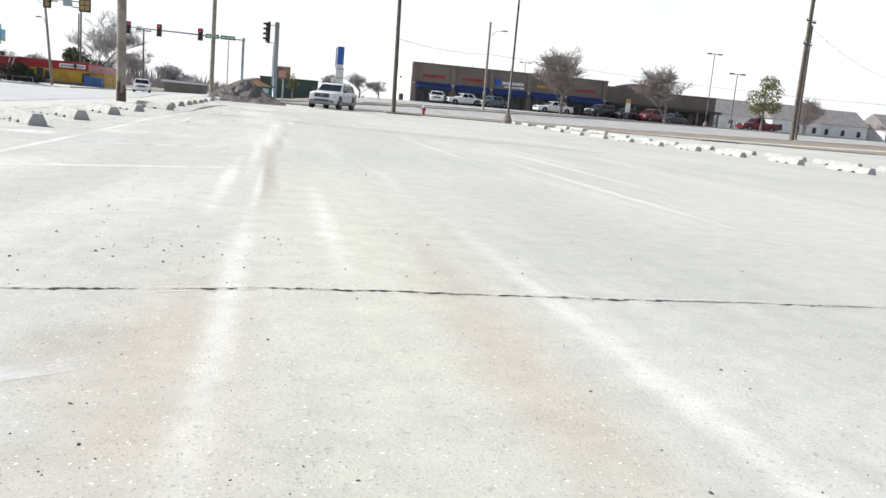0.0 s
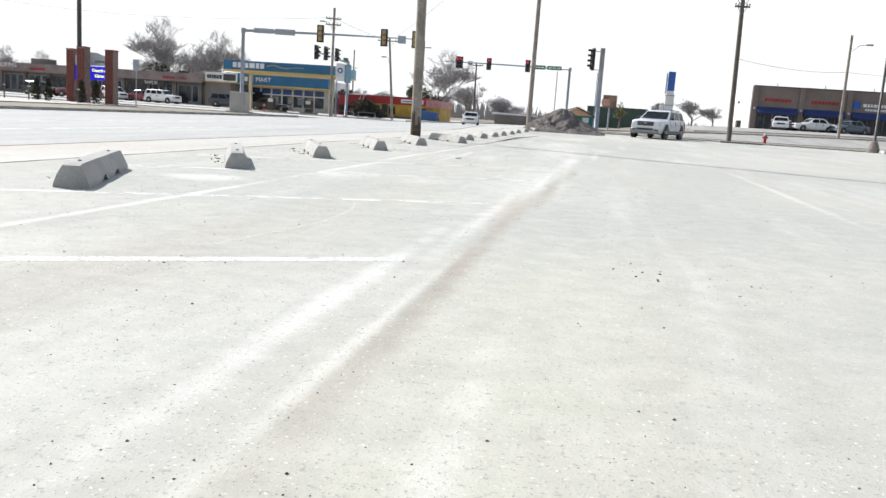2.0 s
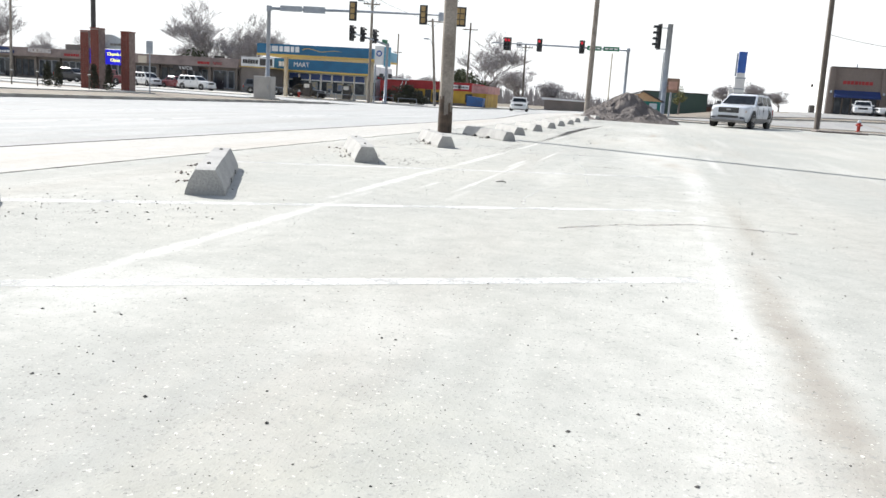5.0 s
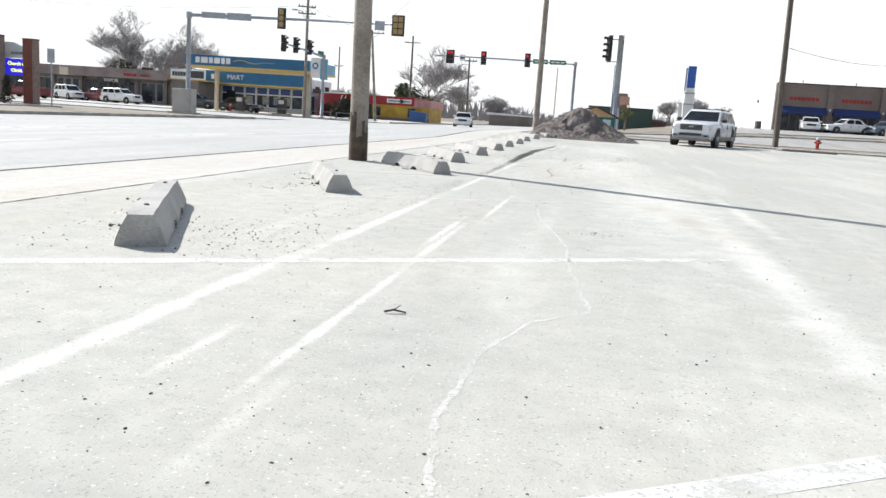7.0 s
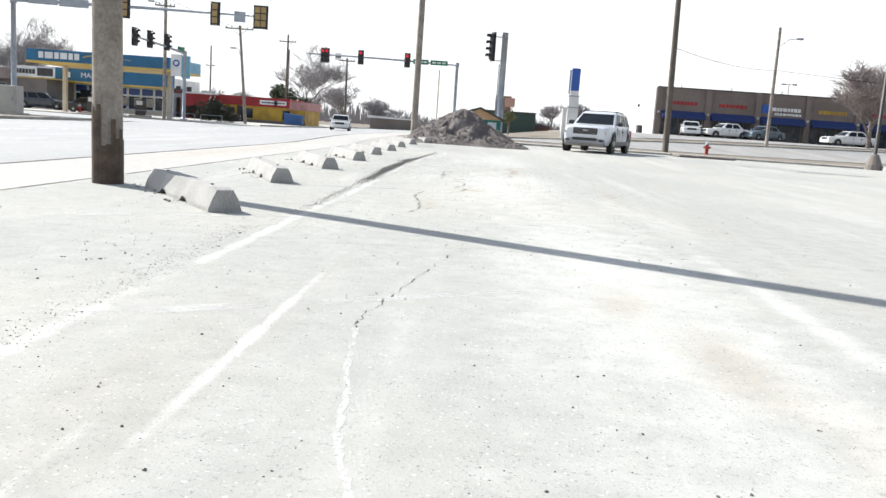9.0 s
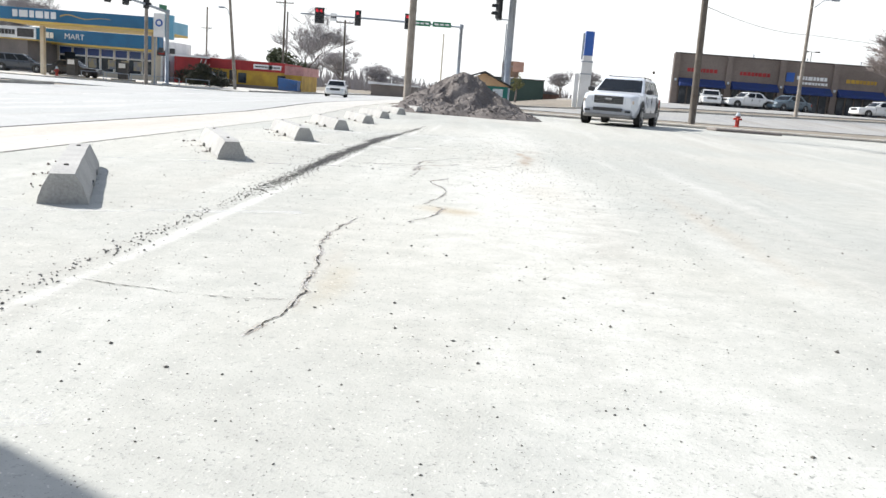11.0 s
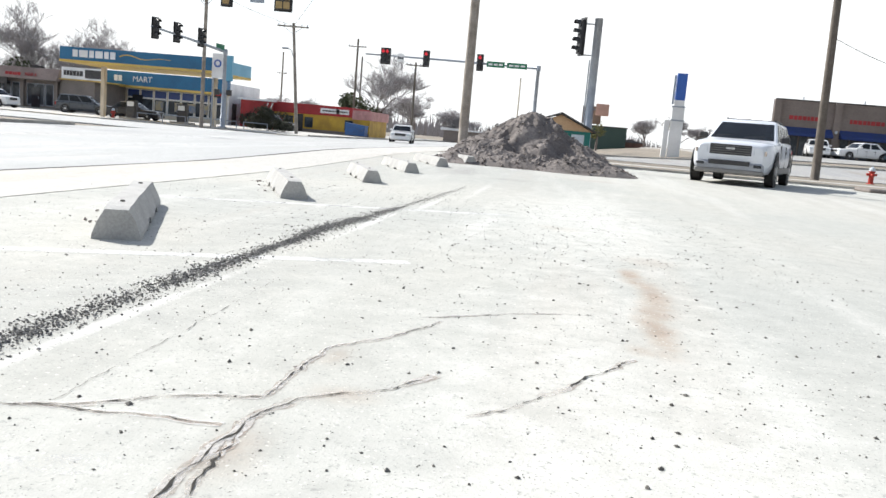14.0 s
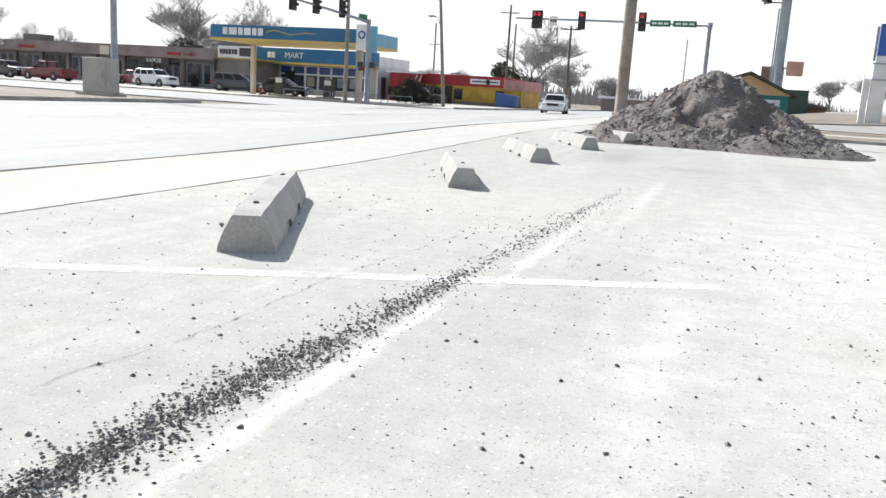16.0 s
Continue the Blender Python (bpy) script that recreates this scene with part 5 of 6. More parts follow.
# ---- shops ----
def shopfront(e, x0, x1, y, z0, z1, n, glass=SHOPGLASS, frame=STEEL):
    """A row of windows standing just proud of a wall that faces -y: each a frame with its pane."""
    w = (x1 - x0) / n
    for i in range(n):
        a, b = x0 + i * w + 0.06, x0 + (i + 1) * w - 0.06
        win = part("window", boxes((a, a + 0.06, y - 0.07, y, z0, z1), (b - 0.06, b, y - 0.07, y, z0, z1), (a + 0.06, b - 0.06, y - 0.07, y, z1 - 0.07, z1), (a + 0.06, b - 0.06, y - 0.07, y, z0, z0 + 0.08)), frame, e)
        part("pane", boxes((a + 0.06, b - 0.06, y - 0.03, y - 0.008, z0 + 0.08, z1 - 0.07)), glass, win)


def bars(e, x, y, z, w, h, n, mat, label, seed=1):
    """Unreadable lettering as plain bars."""
    rr = random.Random(seed)
    ws = [rr.uniform(0.6, 1.3) for _ in range(n)]
    k = w / (sum(ws) + 0.25 * (n - 1))
    c = x - w / 2
    for v in ws:
        part("lettering_bar", boxes((c, c + v * k, y - 0.03, y, z - h / 2, z + h / 2)), mat, e, label)
        c += (v + 0.25) * k


# the long low row
BY, BZ = 98.0, gz(-70, 98) - 0.1
e = thing("low_shop_row", pose(0, BY, BZ), "long low row of shops with a pinkish sloped fascia", "building")
part("wall", boxes((-97, -50.2, 0.9, 14, 0, 3.3)), TAUPE, e)
part("roof", boxes((-97.4, -50.0, 0.6, 14.2, 4.0, 4.12)), SHINGLE, e)
part("fascia", prism([(0.6, 4.15), (0.25, 4.15), (-0.35, 3.0), (0.6, 3.0)], -97.4, -50.0, "x"), STUCCO, e, "sloped pinkish fascia board")
part("soffit", boxes((-97.4, -50.0, -0.3, 0.9, 2.93, 3.0)), TAUPE, e)
part("walkway", boxes((-97.4, -50.0, -1.2, 0.9, 0, 0.12)), KERB, e)
for i in range(13):
    x = -96.6 + i * 3.83
    part("pillar", boxes((x - 0.2, x + 0.2, 0.55, 0.9, 0.1, 3.0)), TAUPE, e)
    if i < 12:
        shopfront(e, x + 0.35, x + 3.5, 0.9, 0.35, 2.6, 3, SHOPGLASS, STEEL if i % 3 else DARKSTEEL)
for x in (-94, -86.5, -77, -68, -60.5, -53.5):
    d = part("door", boxes((x, x + 0.95, 0.80, 0.83, 0.12, 2.25)), GLASS, e, "dark glazed shop door")
    part("door_handle", boxes((x + 0.8, x + 0.84, 0.76, 0.80, 1.0, 1.3)), STEEL, d)
part("sign_board", boxes((-59.4, -55.6, -0.16, -0.06, 2.3, 2.93)), DARKSTEEL, e, "dark sign board under the fascia")
words("lettering", "VAPOR", 0.62, WHITEPAINT, pose(-57.5, -0.18, 2.6, 90), e)
bars(e, -54.9, -0.22, 3.42, 1.7, 0.3, 5, SHOPRED, "red shop lettering", 2)
words("lettering", "NAILS", 0.5, SHOPRED, pose(-52.9, -0.24, 3.42, 90), e)
bars(e, -74.8, -0.22, 3.42, 2.3, 0.32, 7, SHOPRED, "red shop lettering", 3)
part("sign_board", boxes((-80.6, -78.2, -0.3, -0.2, 3.25, 4.0)), STUCCO, e)
words("lettering", "ROOFING", 0.82, WHITEPAINT, pose(-79.8, -0.33, 3.75, 90), e)
part("sign_board", prism([(-88.4, 3.2), (-84.0, 3.2), (-84.0, 3.6), (-85.0, 4.0), (-86.6, 4.15), (-87.8, 3.9)], -0.42, -0.3), mk("navy_sign", (0.02, 0.04, 0.13)), e, "navy arched shop sign")
bars(e, -86.0, -0.43, 3.45, 3.0, 0.3, 7, WHITEPAINT, "white shop lettering", 4)
part("sign_board", boxes((-64.4, -63.2, -0.4, -0.3, 2.95, 3.9)), CREAM, e, "small cream hanging sign")
part("roof_box", boxes((-77.2, -74.6, 1.6, 3.6, 4.12, 4.9)), TAUPE, e, "roof air unit")
part("roof_box", boxes((-55, -54, 2.6, 3.6, 4.12, 4.5)), ROOFDARK, e, "roof air unit")

# the fuel station shop
SY, SZ = 104.0, gz(-42, 104) - 0.1
e = thing("station_shop", pose(0, SY, SZ), "fuel station shop with a teal fascia and white side", "building")
part("wall", boxes((-53.8, -34.5, 0.3, 9, 0, 4.3)), CREAM, e)
part("side_wall", boxes((-34.5, -34.3, 0.3, 9, 0, 4.4)), WHITEPAINT, e, "white painted side wall")
part("fascia", boxes((-49.2, -34.2, -0.9, 0.3, 3.3, 4.75), bevel=0.02), TEAL, e, "teal fascia")
part("trim", boxes((-53.9, -34.15, -0.95, 0.28, 3.08, 3.3)), GOLD, e, "yellow trim under the fascia")
part("wing", boxes((-49.9, -46.2, -5.6, 0.3, 0, 3.2)), TAUPE, e, "tan front wing")
part("wing_roof", boxes((-50.0, -45.2, -5.8, 0.3, 3.2, 3.32)), GOLD, e, "yellow edge of the wing roof")
part("sign_board", boxes((-49.7, -45.2, -5.9, -5.7, 3.34, 4.5)), WHITEPAINT, e, "white sign board")
part("sign_board", boxes((-47.1, -45.35, -5.93, -5.90, 3.5, 4.35)), DARKSTEEL, e, "dark half of the sign board")
bars(e, -48.4, -5.91, 3.92, 2.1, 0.5, 6, DARKSTEEL, "dark plain lettering", 5)
bars(e, -46.4, -0.92, 4.0, 0.9, 0.62, 2, WHITEPAINT, "white plain lettering", 6)
words("lettering", "MART", 0.85, WHITEPAINT, pose(-43.6, -0.94, 4.0, 90), e)
shopfront(e, -46.0, -35.0, 0.3, 0.5, 2.1, 7, SHOPGLASS, WHITEPAINT)
shopfront(e, -46.0, -35.0, 0.3, 2.12, 3.02, 7, BLUEGLASS, WHITEPAINT)
part("low_panel", boxes((-48.9, -35.0, 0.2, 0.3, 0.0, 0.5)), CREAM, e)
part("door", boxes((-45.3, -44.1, 0.17, 0.2, 0.05, 2.4)), GLASS, e, "dark glazed door")
part("door", boxes((-34.29, -34.24, 1.2, 2.3, 0.05, 2.3)), DARKSTEEL, e, "dark side door")
for x in (-40.4, -38.9, -37.5, -42.6):
    part("window_poster", boxes((x, x + 0.9, 0.19, 0.22, 0.9, 1.9)), mk("poster", (0.4, 0.33, 0.2), (0.15, 0.2, 0.3), 2.0), e, "faded window poster")

# the canopy
CZ = gz(-33, 86) - 0.09
e = thing("fuel_canopy", pose(0, 0, CZ), "teal fuel station canopy on cream columns", "canopy")
part("deck", boxes((-39.0, -26.4, 82.2, 89.8, 4.25, 5.0)), CREAM, e)
part("fascia", boxes((-39.2, -26.2, 81.98, 82.2, 4.4, 5.42), bevel=0.01), TEAL, e, "teal front fascia")
part("fascia", boxes((-26.4, -26.18, 82.2, 90.0, 4.4, 5.42), bevel=0.01), TEALPALE, e, "paler teal side fascia")
part("fascia", boxes((-39.2, -38.98, 82.2, 90.0, 4.4, 5.42), bevel=0.01), TEALPALE, e, "paler teal side fascia")
part("fascia", boxes((-38.98, -26.4, 89.8, 90.0, 4.4, 5.42), bevel=0.01), TEAL, e, "teal rear fascia")
part("trim", boxes((-39.22, -26.16, 81.96, 90.02, 4.22, 4.4)), GOLD, e, "yellow trim strip")
for x in (-37.6, -27.6):
    part("column", boxes((x - 0.17, x + 0.17, 85.6, 86.0, 0, 4.25), bevel=0.02), CREAM, e)
bars(e, -36.2, 81.975, 4.93, 3.7, 0.56, 6, WHITEPAINT, "white plain block lettering", 8)
pts = [(-34.0 + 0.36 * k, 81.96, 4.92 + 0.20 * math.sin(k * 0.75) * (1 - k / 13)) for k in range(13)]
part("swoosh", tube(bmesh.new(), pts, [0.05 - 0.0026 * k for k in range(13)], 6), GOLD, e, "curved gold stripe")
part("emblem", boxes((-26.17, -26.14, 82.5, 83.3, 4.6, 5.2)), WHITEPAINT, e, "plain white emblem")
for x, y in ((-35.0, 85.9), (-30.4, 85.9)):
    p = thing("fuel_pump", pose(x, y, CZ), "dark fuel pump with a pale display under the canopy", "fuel pump", "fuel pumps")
    part("plinth", boxes((-0.9, 0.9, -0.5, 0.5, 0, 0.15)), KERB, p)
    part("body", boxes((-0.4, 0.4, -0.28, 0.28, 0.15, 1.6), bevel=0.02), DARKSTEEL, p)
    part("display", boxes((-0.3, 0.3, -0.30, -0.28, 1.1, 1.5)), WHITEPAINT, p)
    part("hose", tube(bmesh.new(), [(0.42, 0, 1.5), (0.6, 0, 0.9), (0.55, 0, 0.4), (0.44, 0, 1.1)], 0.025, 6), BLACK, p)
e = thing("price_sign", pose(-24.7, 80.2, gz(-24.7, 80.2) - 0.08), "white and teal fuel price sign on posts", "sign")
for dx in (-0.55, 0.55):
    part("post", rod((dx, 0, 0), (dx, 0, 5.4), 0.07, 8), STEEL, e)
part("panel", boxes((-0.62, 0.3, -0.12, 0.12, 3.75, 5.6), bevel=0.01), WHITEPAINT, e, "white sign panel")
part("emblem", lathe([(0.3, 0), (0.3, 0.02)], 20), BLUESIGN, e, "plain round emblem").matrix_basis = pose(-0.16, -0.125, 4.85, 90)
part("emblem_core", lathe([(0.17, 0), (0.17, 0.03)], 20), WHITEPAINT, e).matrix_basis = pose(-0.16, -0.125, 4.85, 90)
part("panel", boxes((0.34, 1.0, -0.12, 0.12, 3.6, 5.5), bevel=0.01), TEALPALE, e, "pale teal sign panel")
part("price_panel", boxes((-0.35, 0.55, -0.1, 0.1, 2.3, 2.7), bevel=0.01), BLACK, e, "dark price panel with a red display")
part("price_bar", boxes((-0.2, 0.3, -0.12, -0.1, 2.42, 2.58)), REDLENS, e)

# the red and yellow shop
RZ = gz(-24, 105) - 0.1
e = thing("red_yellow_shop", pose(0, 105, RZ), "low shop painted red above and yellow below", "building")
part("wall", boxes((-29.4, -18.9, 0, 8, 0, 1.9)), SHOPYELLOW, e)
part("parapet", boxes((-29.5, -20.8, -0.08, 8.05, 1.9, 2.95)), SHOPRED, e, "red parapet")
part("parapet", boxes((-20.8, -18.7, -0.08, 8.05, 1.75, 2.7)), mk("pinkish_sign", (0.5, 0.25, 0.23)), e, "pinkish end panel")
part("wing", boxes((-33.0, -29.5, -0.6, 7, 0, 2.85)), SHOPRED, e, "red front wing")
part("roof", boxes((-33.3, -29.2, -0.9, 7.2, 2.85, 3.05)), WHITEPAINT, e, "white roof edge")
part("base_band", boxes((-29.42, -18.88, -0.02, 0.0, 0.0, 0.35)), BROWNBRICK, e)
for x, w in ((-24.3, 1.1), (-22.6, 0.75)):
    part("sign_board", boxes((x, x + w * 1.9, -0.14, -0.08, 2.15, 2.65), bevel=0.02), WHITEPAINT, e, "small white sign with dark lettering")
    bars(e, x + w * 0.95, -0.145, 2.4, w * 1.5, 0.16, 5, DARKSTEEL, "dark plain lettering", int(w * 10))
for x in (-28.2, -26.0, -21.6):
    win = part("window", boxes((x, x + 0.9, -0.05, 0.0, 0.5, 1.6)), DARKSTEEL, e)
    part("pane", boxes((x + 0.06, x + 0.84, -0.06, -0.05, 0.56, 1.54)), SHOPGLASS, win)
part("door", boxes((-27.0, -26.2, -0.05, 0.0, 0.05, 1.85)), DARKSTEEL, e)
for dx in (0, 0.5):
    part("ladder_rail", rod((-30.6 + dx, -1.4, 0), (-29.9 + dx, -0.7, 2.7), 0.05, 6), WHITEPAINT, e, "white leaning frame")
e = thing("dumpster", pose(-19.8, 103.2, gz(-19.8, 103.2) - 0.09), "blue steel dumpster before the red shop", "dumpster")
part("bin", prism([(-1.0, 0.1), (1.0, 0.1), (1.05, 1.1), (-1.05, 1.3)], -0.7, 0.7), BLUEBIN, e)
part("lid", prism([(-1.08, 1.3), (1.08, 1.1), (1.08, 1.15), (-1.08, 1.36)], -0.74, 0.74), BLUEBIN, e)
for s in (-1, 1):
    part("fork_pocket", boxes((-0.8, 0.8, s * 0.76 - 0.05, s * 0.76 + 0.05, 0.6, 0.75)), BLUEBIN, e)

# the church sign with its brick piers
CX, CY = -34.4, 50.6
e = thing("church_sign", pose(CX, CY, gz(CX, CY) - 0.16), "brick-pier church sign with a blue lit message panel", "sign")


def brick_pier(x, y, h):
    core = part("pier", boxes((x - 0.33, x + 0.33, y - 0.33, y + 0.33, 0, h)), MORTAR, e)
    return core


piers = [brick_pier(-1.6, 0.3, 3.9), brick_pier(-0.1, -0.6, 4.05), brick_pier(1.6, 0.3, 3.95)]
for x, y, h in ((-1.6, 0.3, 3.9), (-0.1, -0.6, 4.05), (1.6, 0.3, 3.95)):
    part("cap", boxes((x - 0.36, x + 0.36, y - 0.36, y + 0.36, h, h + 0.06)), BRICKRED, e)
part("panel", boxes((-1.5, 1.5, 0.1, 0.3, 1.75, 2.75)), LEDBLUE, e, "lit blue message panel")
part("header", prism([(-1.5, 2.8), (1.5, 2.8), (1.5, 3.4), (0.5, 3.75), (-0.3, 3.75), (-1.5, 3.4)], 0.08, 0.32), LENS, e, "pale gabled header board")
bars(e, 0.9, 0.07, 3.1, 1.0, 0.14, 4, CLADGREY, "grey plain lettering", 12)
words("lettering", "Church of", 0.30, LEDTEXT, pose(0.74, 0.085, 2.45, 90), e)
words("lettering", "Christ", 0.30, LEDTEXT, pose(0.74, 0.085, 2.05, 90), e)
wood_pole((-34.9, 50.1), (0, 0), 13.0, 0.17, 0.14, DARKSTEEL, label="tall dark pole at the church sign")

# the brick shops in the east
MY, MZ = 100.0, 1.35
e = thing("brick_shop_row", pose(0, MY, MZ), "long brown brick shop row with blue awnings", "building")
part("wall", boxes((20.4, 47.9, 0.25, 16, -0.3, 5.1)), BROWNBRICK, e)
part("side_wall", boxes((20.2, 20.4, 0.25, 16, -0.3, 5.1)), WHITEPAINT, e, "white painted side wall")
part("coping", boxes((20.4, 48.0, 0.15, 0.5, 5.1, 5.2)), ROOFDARK, e)
part("roof", boxes((20.4, 47.9, 0.5, 16, 5.1, 5.13)), SIDING, e)
part("wall_unit", boxes((19.7, 20.2, 6, 7.2, 0.1, 1.0), bevel=0.03), ROOFDARK, e, "dark meter box on the side wall")
part("wall_lamp", boxes((20.0, 20.2, 9, 9.4, 3.2, 3.5)), ROOFDARK, e)
PIL = (20.6, 25.9, 31.2, 36.5, 41.8, 47.5)
for x in PIL:
    part("pilaster", boxes((x - 0.3, x + 0.3, -0.05, 0.25, -0.2, 5.1)), BROWNBRICK, e)
    part("wall_lamp", boxes((x - 0.1, x + 0.1, -0.2, -0.05, 2.35, 2.6), bevel=0.02), LENS, e, "pale wall lamp")
for i in range(5):
    a, b = PIL[i] + 0.35, PIL[i + 1] - 0.35
    part("awning", prism([(0.2, 2.7), (-0.75, 2.1), (-0.75, 1.9), (0.2, 1.9)], a, b, "x"), AWNING, e, "navy blue awning")
    shopfront(e, a + 0.1, b - 0.1, 0.25, 0.1, 1.9, 5, SHOPGLASS, DARKSTEEL)
    m = (a + b) / 2
    mat = (SHOPRED, SHOPRED, WHITEPAINT, SHOPYELLOW, SHOPRED)[i]
    bars(e, m + (0.4 if i == 2 else 0), 0.24, 3.55, 3.0, 0.36, 8, mat, "plain shop lettering", 20 + i)
    if i == 2:
        part("sign_board", boxes((a + 0.1, a + 0.9, 0.15, 0.25, 3.1, 4.0)), BLUESIGN, e, "blue square emblem")
        bars(e, m + 0.6, 0.24, 3.05, 2.8, 0.24, 9, WHITEPAINT, "plain shop lettering", 31)
for x in (23.5, 29.0, 34.5, 40, 45):
    part("roof_pipe", rod((x, 3, 5.1), (x, 3, 5.7), 0.06, 6), STEEL, e)
e = thing("brown_shop_wing", pose(0, MY, MZ), "lower brown shop wing with a curved parapet", "building")
part("wall", boxes((48.0, 65.0, 1.0, 14, -0.3, 4.2)), BROWNBRICK, e)
arc = [(49.4 + 7.2 * k / 10, 4.2 + 0.5 + 0.55 * math.sin(math.pi * k / 10)) for k in range(11)]
part("parapet", prism([(48.0, 4.2), (48.0, 4.55), (49.4, 4.6)] + arc + [(57.0, 4.55), (57.0, 4.2)], 0.9, 1.3), BROWNBRICK, e, "curved brown parapet")
part("coping", boxes((57.0, 65.2, 0.85, 14.1, 4.2, 4.32)), ROOFDARK, e)
part("canopy_roof", boxes((48.2, 65.0, -1.0, 1.0, 2.0, 2.35)), ROOFDARK, e, "dark walkway roof")
for i in range(6):
    x = 48.6 + i * 3.2
    part("post", boxes((x - 0.12, x + 0.12, -0.9, -0.66, -0.2, 2.0)), TAUPE, e)
    if i < 5:
        shopfront(e, x + 0.3, x + 2.9, 1.0, 0.2, 1.9, 2, SHOPGLASS, DARKSTEEL)
part("side_wall", boxes((65.0, 65.2, 1.0, 14, -0.3, 4.2)), SIDING, e)
e = thing("banner_sign", pose(45.2, 86.5, gz(45.2, 86.5) - 0.09), "yellow and white feather banner on a post", "sign")
part("post", rod((0, 0, 0), (0, 0, 2.6), 0.03, 6), STEEL, e)
part("panel", boxes((-0.3, 0.3, -0.01, 0.01, 0.9, 2.0)), WHITEPAINT, e)
part("panel", boxes((-0.3, 0.3, -0.01, 0.01, 2.0, 2.5)), SHOPYELLOW, e, "yellow top panel")

# far buildings
def far_house(x, y, w, d, h, roof, wall, label, z=None):
    e = thing("house", pose(x, y, (gz(x, y) if z is None else z) - 0.2, 0, 0, 90), label, "house", "far houses")
    part("wall", boxes((-w / 2, w / 2, -d / 2, d / 2, 0, h)), wall, e)
    part("roof", prism([(-w / 2 - 0.4, h), (w / 2 + 0.4, h), (0, h + roof)], -d / 2 - 0.3, d / 2 + 0.3), SHINGLE, e)
    for i in range(3):
        wx = -w / 2 + w * (i + 0.5) / 3
        win = part("window", boxes((-w / 2 - 0.05, -w / 2, wx * d / w - 0.5, wx * d / w + 0.5, 1.0, 2.3)), WHITEPAINT, e)
        part("pane", boxes((-w / 2 - 0.06, -w / 2 - 0.05, wx * d / w - 0.42, wx * d / w + 0.42, 1.08, 2.22)), SHOPGLASS, win)


for x, y, w in ((88, 140, 9), (101, 138, 9), (114, 142, 9), (128, 140, 9)):
    far_house(x, y, w, 11, 3.2, 3.0, SIDING, "far white house with a grey gable roof")
far_house(128, 120, 14, 9, 3.2, 2.4, STUCCO, "far brown house with a grey roof")
e = thing("green_store", pose(3, 142, gz(3, 142)), "far dull green flat-roofed building", "building")
part("wall", boxes((-3.2, 7, 0, 12, -0.3, 3.4)), GREENWALL, e)
part("coping", boxes((-3.3, 7.1, -0.1, 12.1, 3.4, 3.55)), ROOFDARK, e)
e = thing("grey_shed", pose(-11.5, 128, gz(-11, 128)), "far low grey shed beside the road", "building")
part("wall", boxes((-3, 3, 0, 6, -0.3, 1.4)), TAUPE, e)
part("roof", prism([(-3.4, 1.4), (3.4, 1.4), (3.4, 1.55), (-3.4, 1.75)], -0.4, 6.4), SIDING, e)
e = thing("rust_shed", pose(14.5, 150, 0.5), "far low rusty red shed", "building")
part("wall", boxes((-6, -1, 0, 6, -0.3, 1.2)), mk("rusty_wall", (0.36, 0.20, 0.15)), e)
part("roof", prism([(-6.4, 1.2), (-0.6, 1.2), (-3.5, 1.7)], -0.4, 6.4), SHINGLE, e)
e = thing("billboard", pose(3.6, 88, gz(3.6, 88)), "far dark billboard on a post", "sign")
part("post", rod((0, 0, -0.2), (0, 0, 3), 0.1, 8), STEEL, e)
part("panel", boxes((-0.75, 0.75, -0.1, 0.1, 2.3, 3.7)), mk("billboard_face", (0.16, 0.10, 0.07), (0.3, 0.2, 0.14), 1.0), e)


# ---- trees ----
def bare_tree(name, seed, height, spread, levels, material, label, trunk=0.16, bare_to=0.28, fan=3, droop=-0.08):
    rr = random.Random(seed)
    e = thing(name, Matrix(), label, "tree", "bare winter trees")
    tb, cb = bmesh.new(), bmesh.new()

    def grow(p, d, length, r, lev):
        bm = tb if lev <= 1 else cb
        n = 3 if lev < 3 else 2
        pts = [p]
        for _ in range(n):
            d = (d + Vector((rr.uniform(-1, 1), rr.uniform(-1, 1), rr.uniform(-0.5, 0.9) - droop)) * (0.13 if lev == 0 else 0.24)).normalized()
            pts.append(pts[-1] + d * length / n)
        end = r * (0.62 if lev < levels else 0.35)
        tube(bm, pts, [r + (end - r) * i / n for i in range(n + 1)], 7 if lev == 0 else 5 if lev < 3 else 3, cap=False)
        if lev >= levels:
            return
        kids = fan + (1 if rr.random() < 0.5 else 0) + (1 if lev >= levels - 2 else 0)
        for k in range(kids):
            f = rr.uniform(0.35, 1.0) if k else 1.0
            i = min(n - 1, int(f * n))
            q = pts[i].lerp(pts[i + 1], f * n - i) if f < 1 else pts[-1]
            a = rr.uniform(0, 2 * math.pi)
            side = Vector((math.cos(a), math.sin(a), rr.uniform(-0.1, 0.5)))
            nd = (d * (1.0 - spread) + side * spread).normalized()
            grow(q, nd, length * rr.uniform(0.62, 0.88), max(0.016, end * rr.uniform(0.55, 0.9)), lev + 1)

    grow(Vector((0, 0, -0.25)), Vector((0, 0, 1)), height * bare_to, trunk, 0)
    part("trunk", tb, BARK, e)
    part("crown", cb, material, e)
    return e


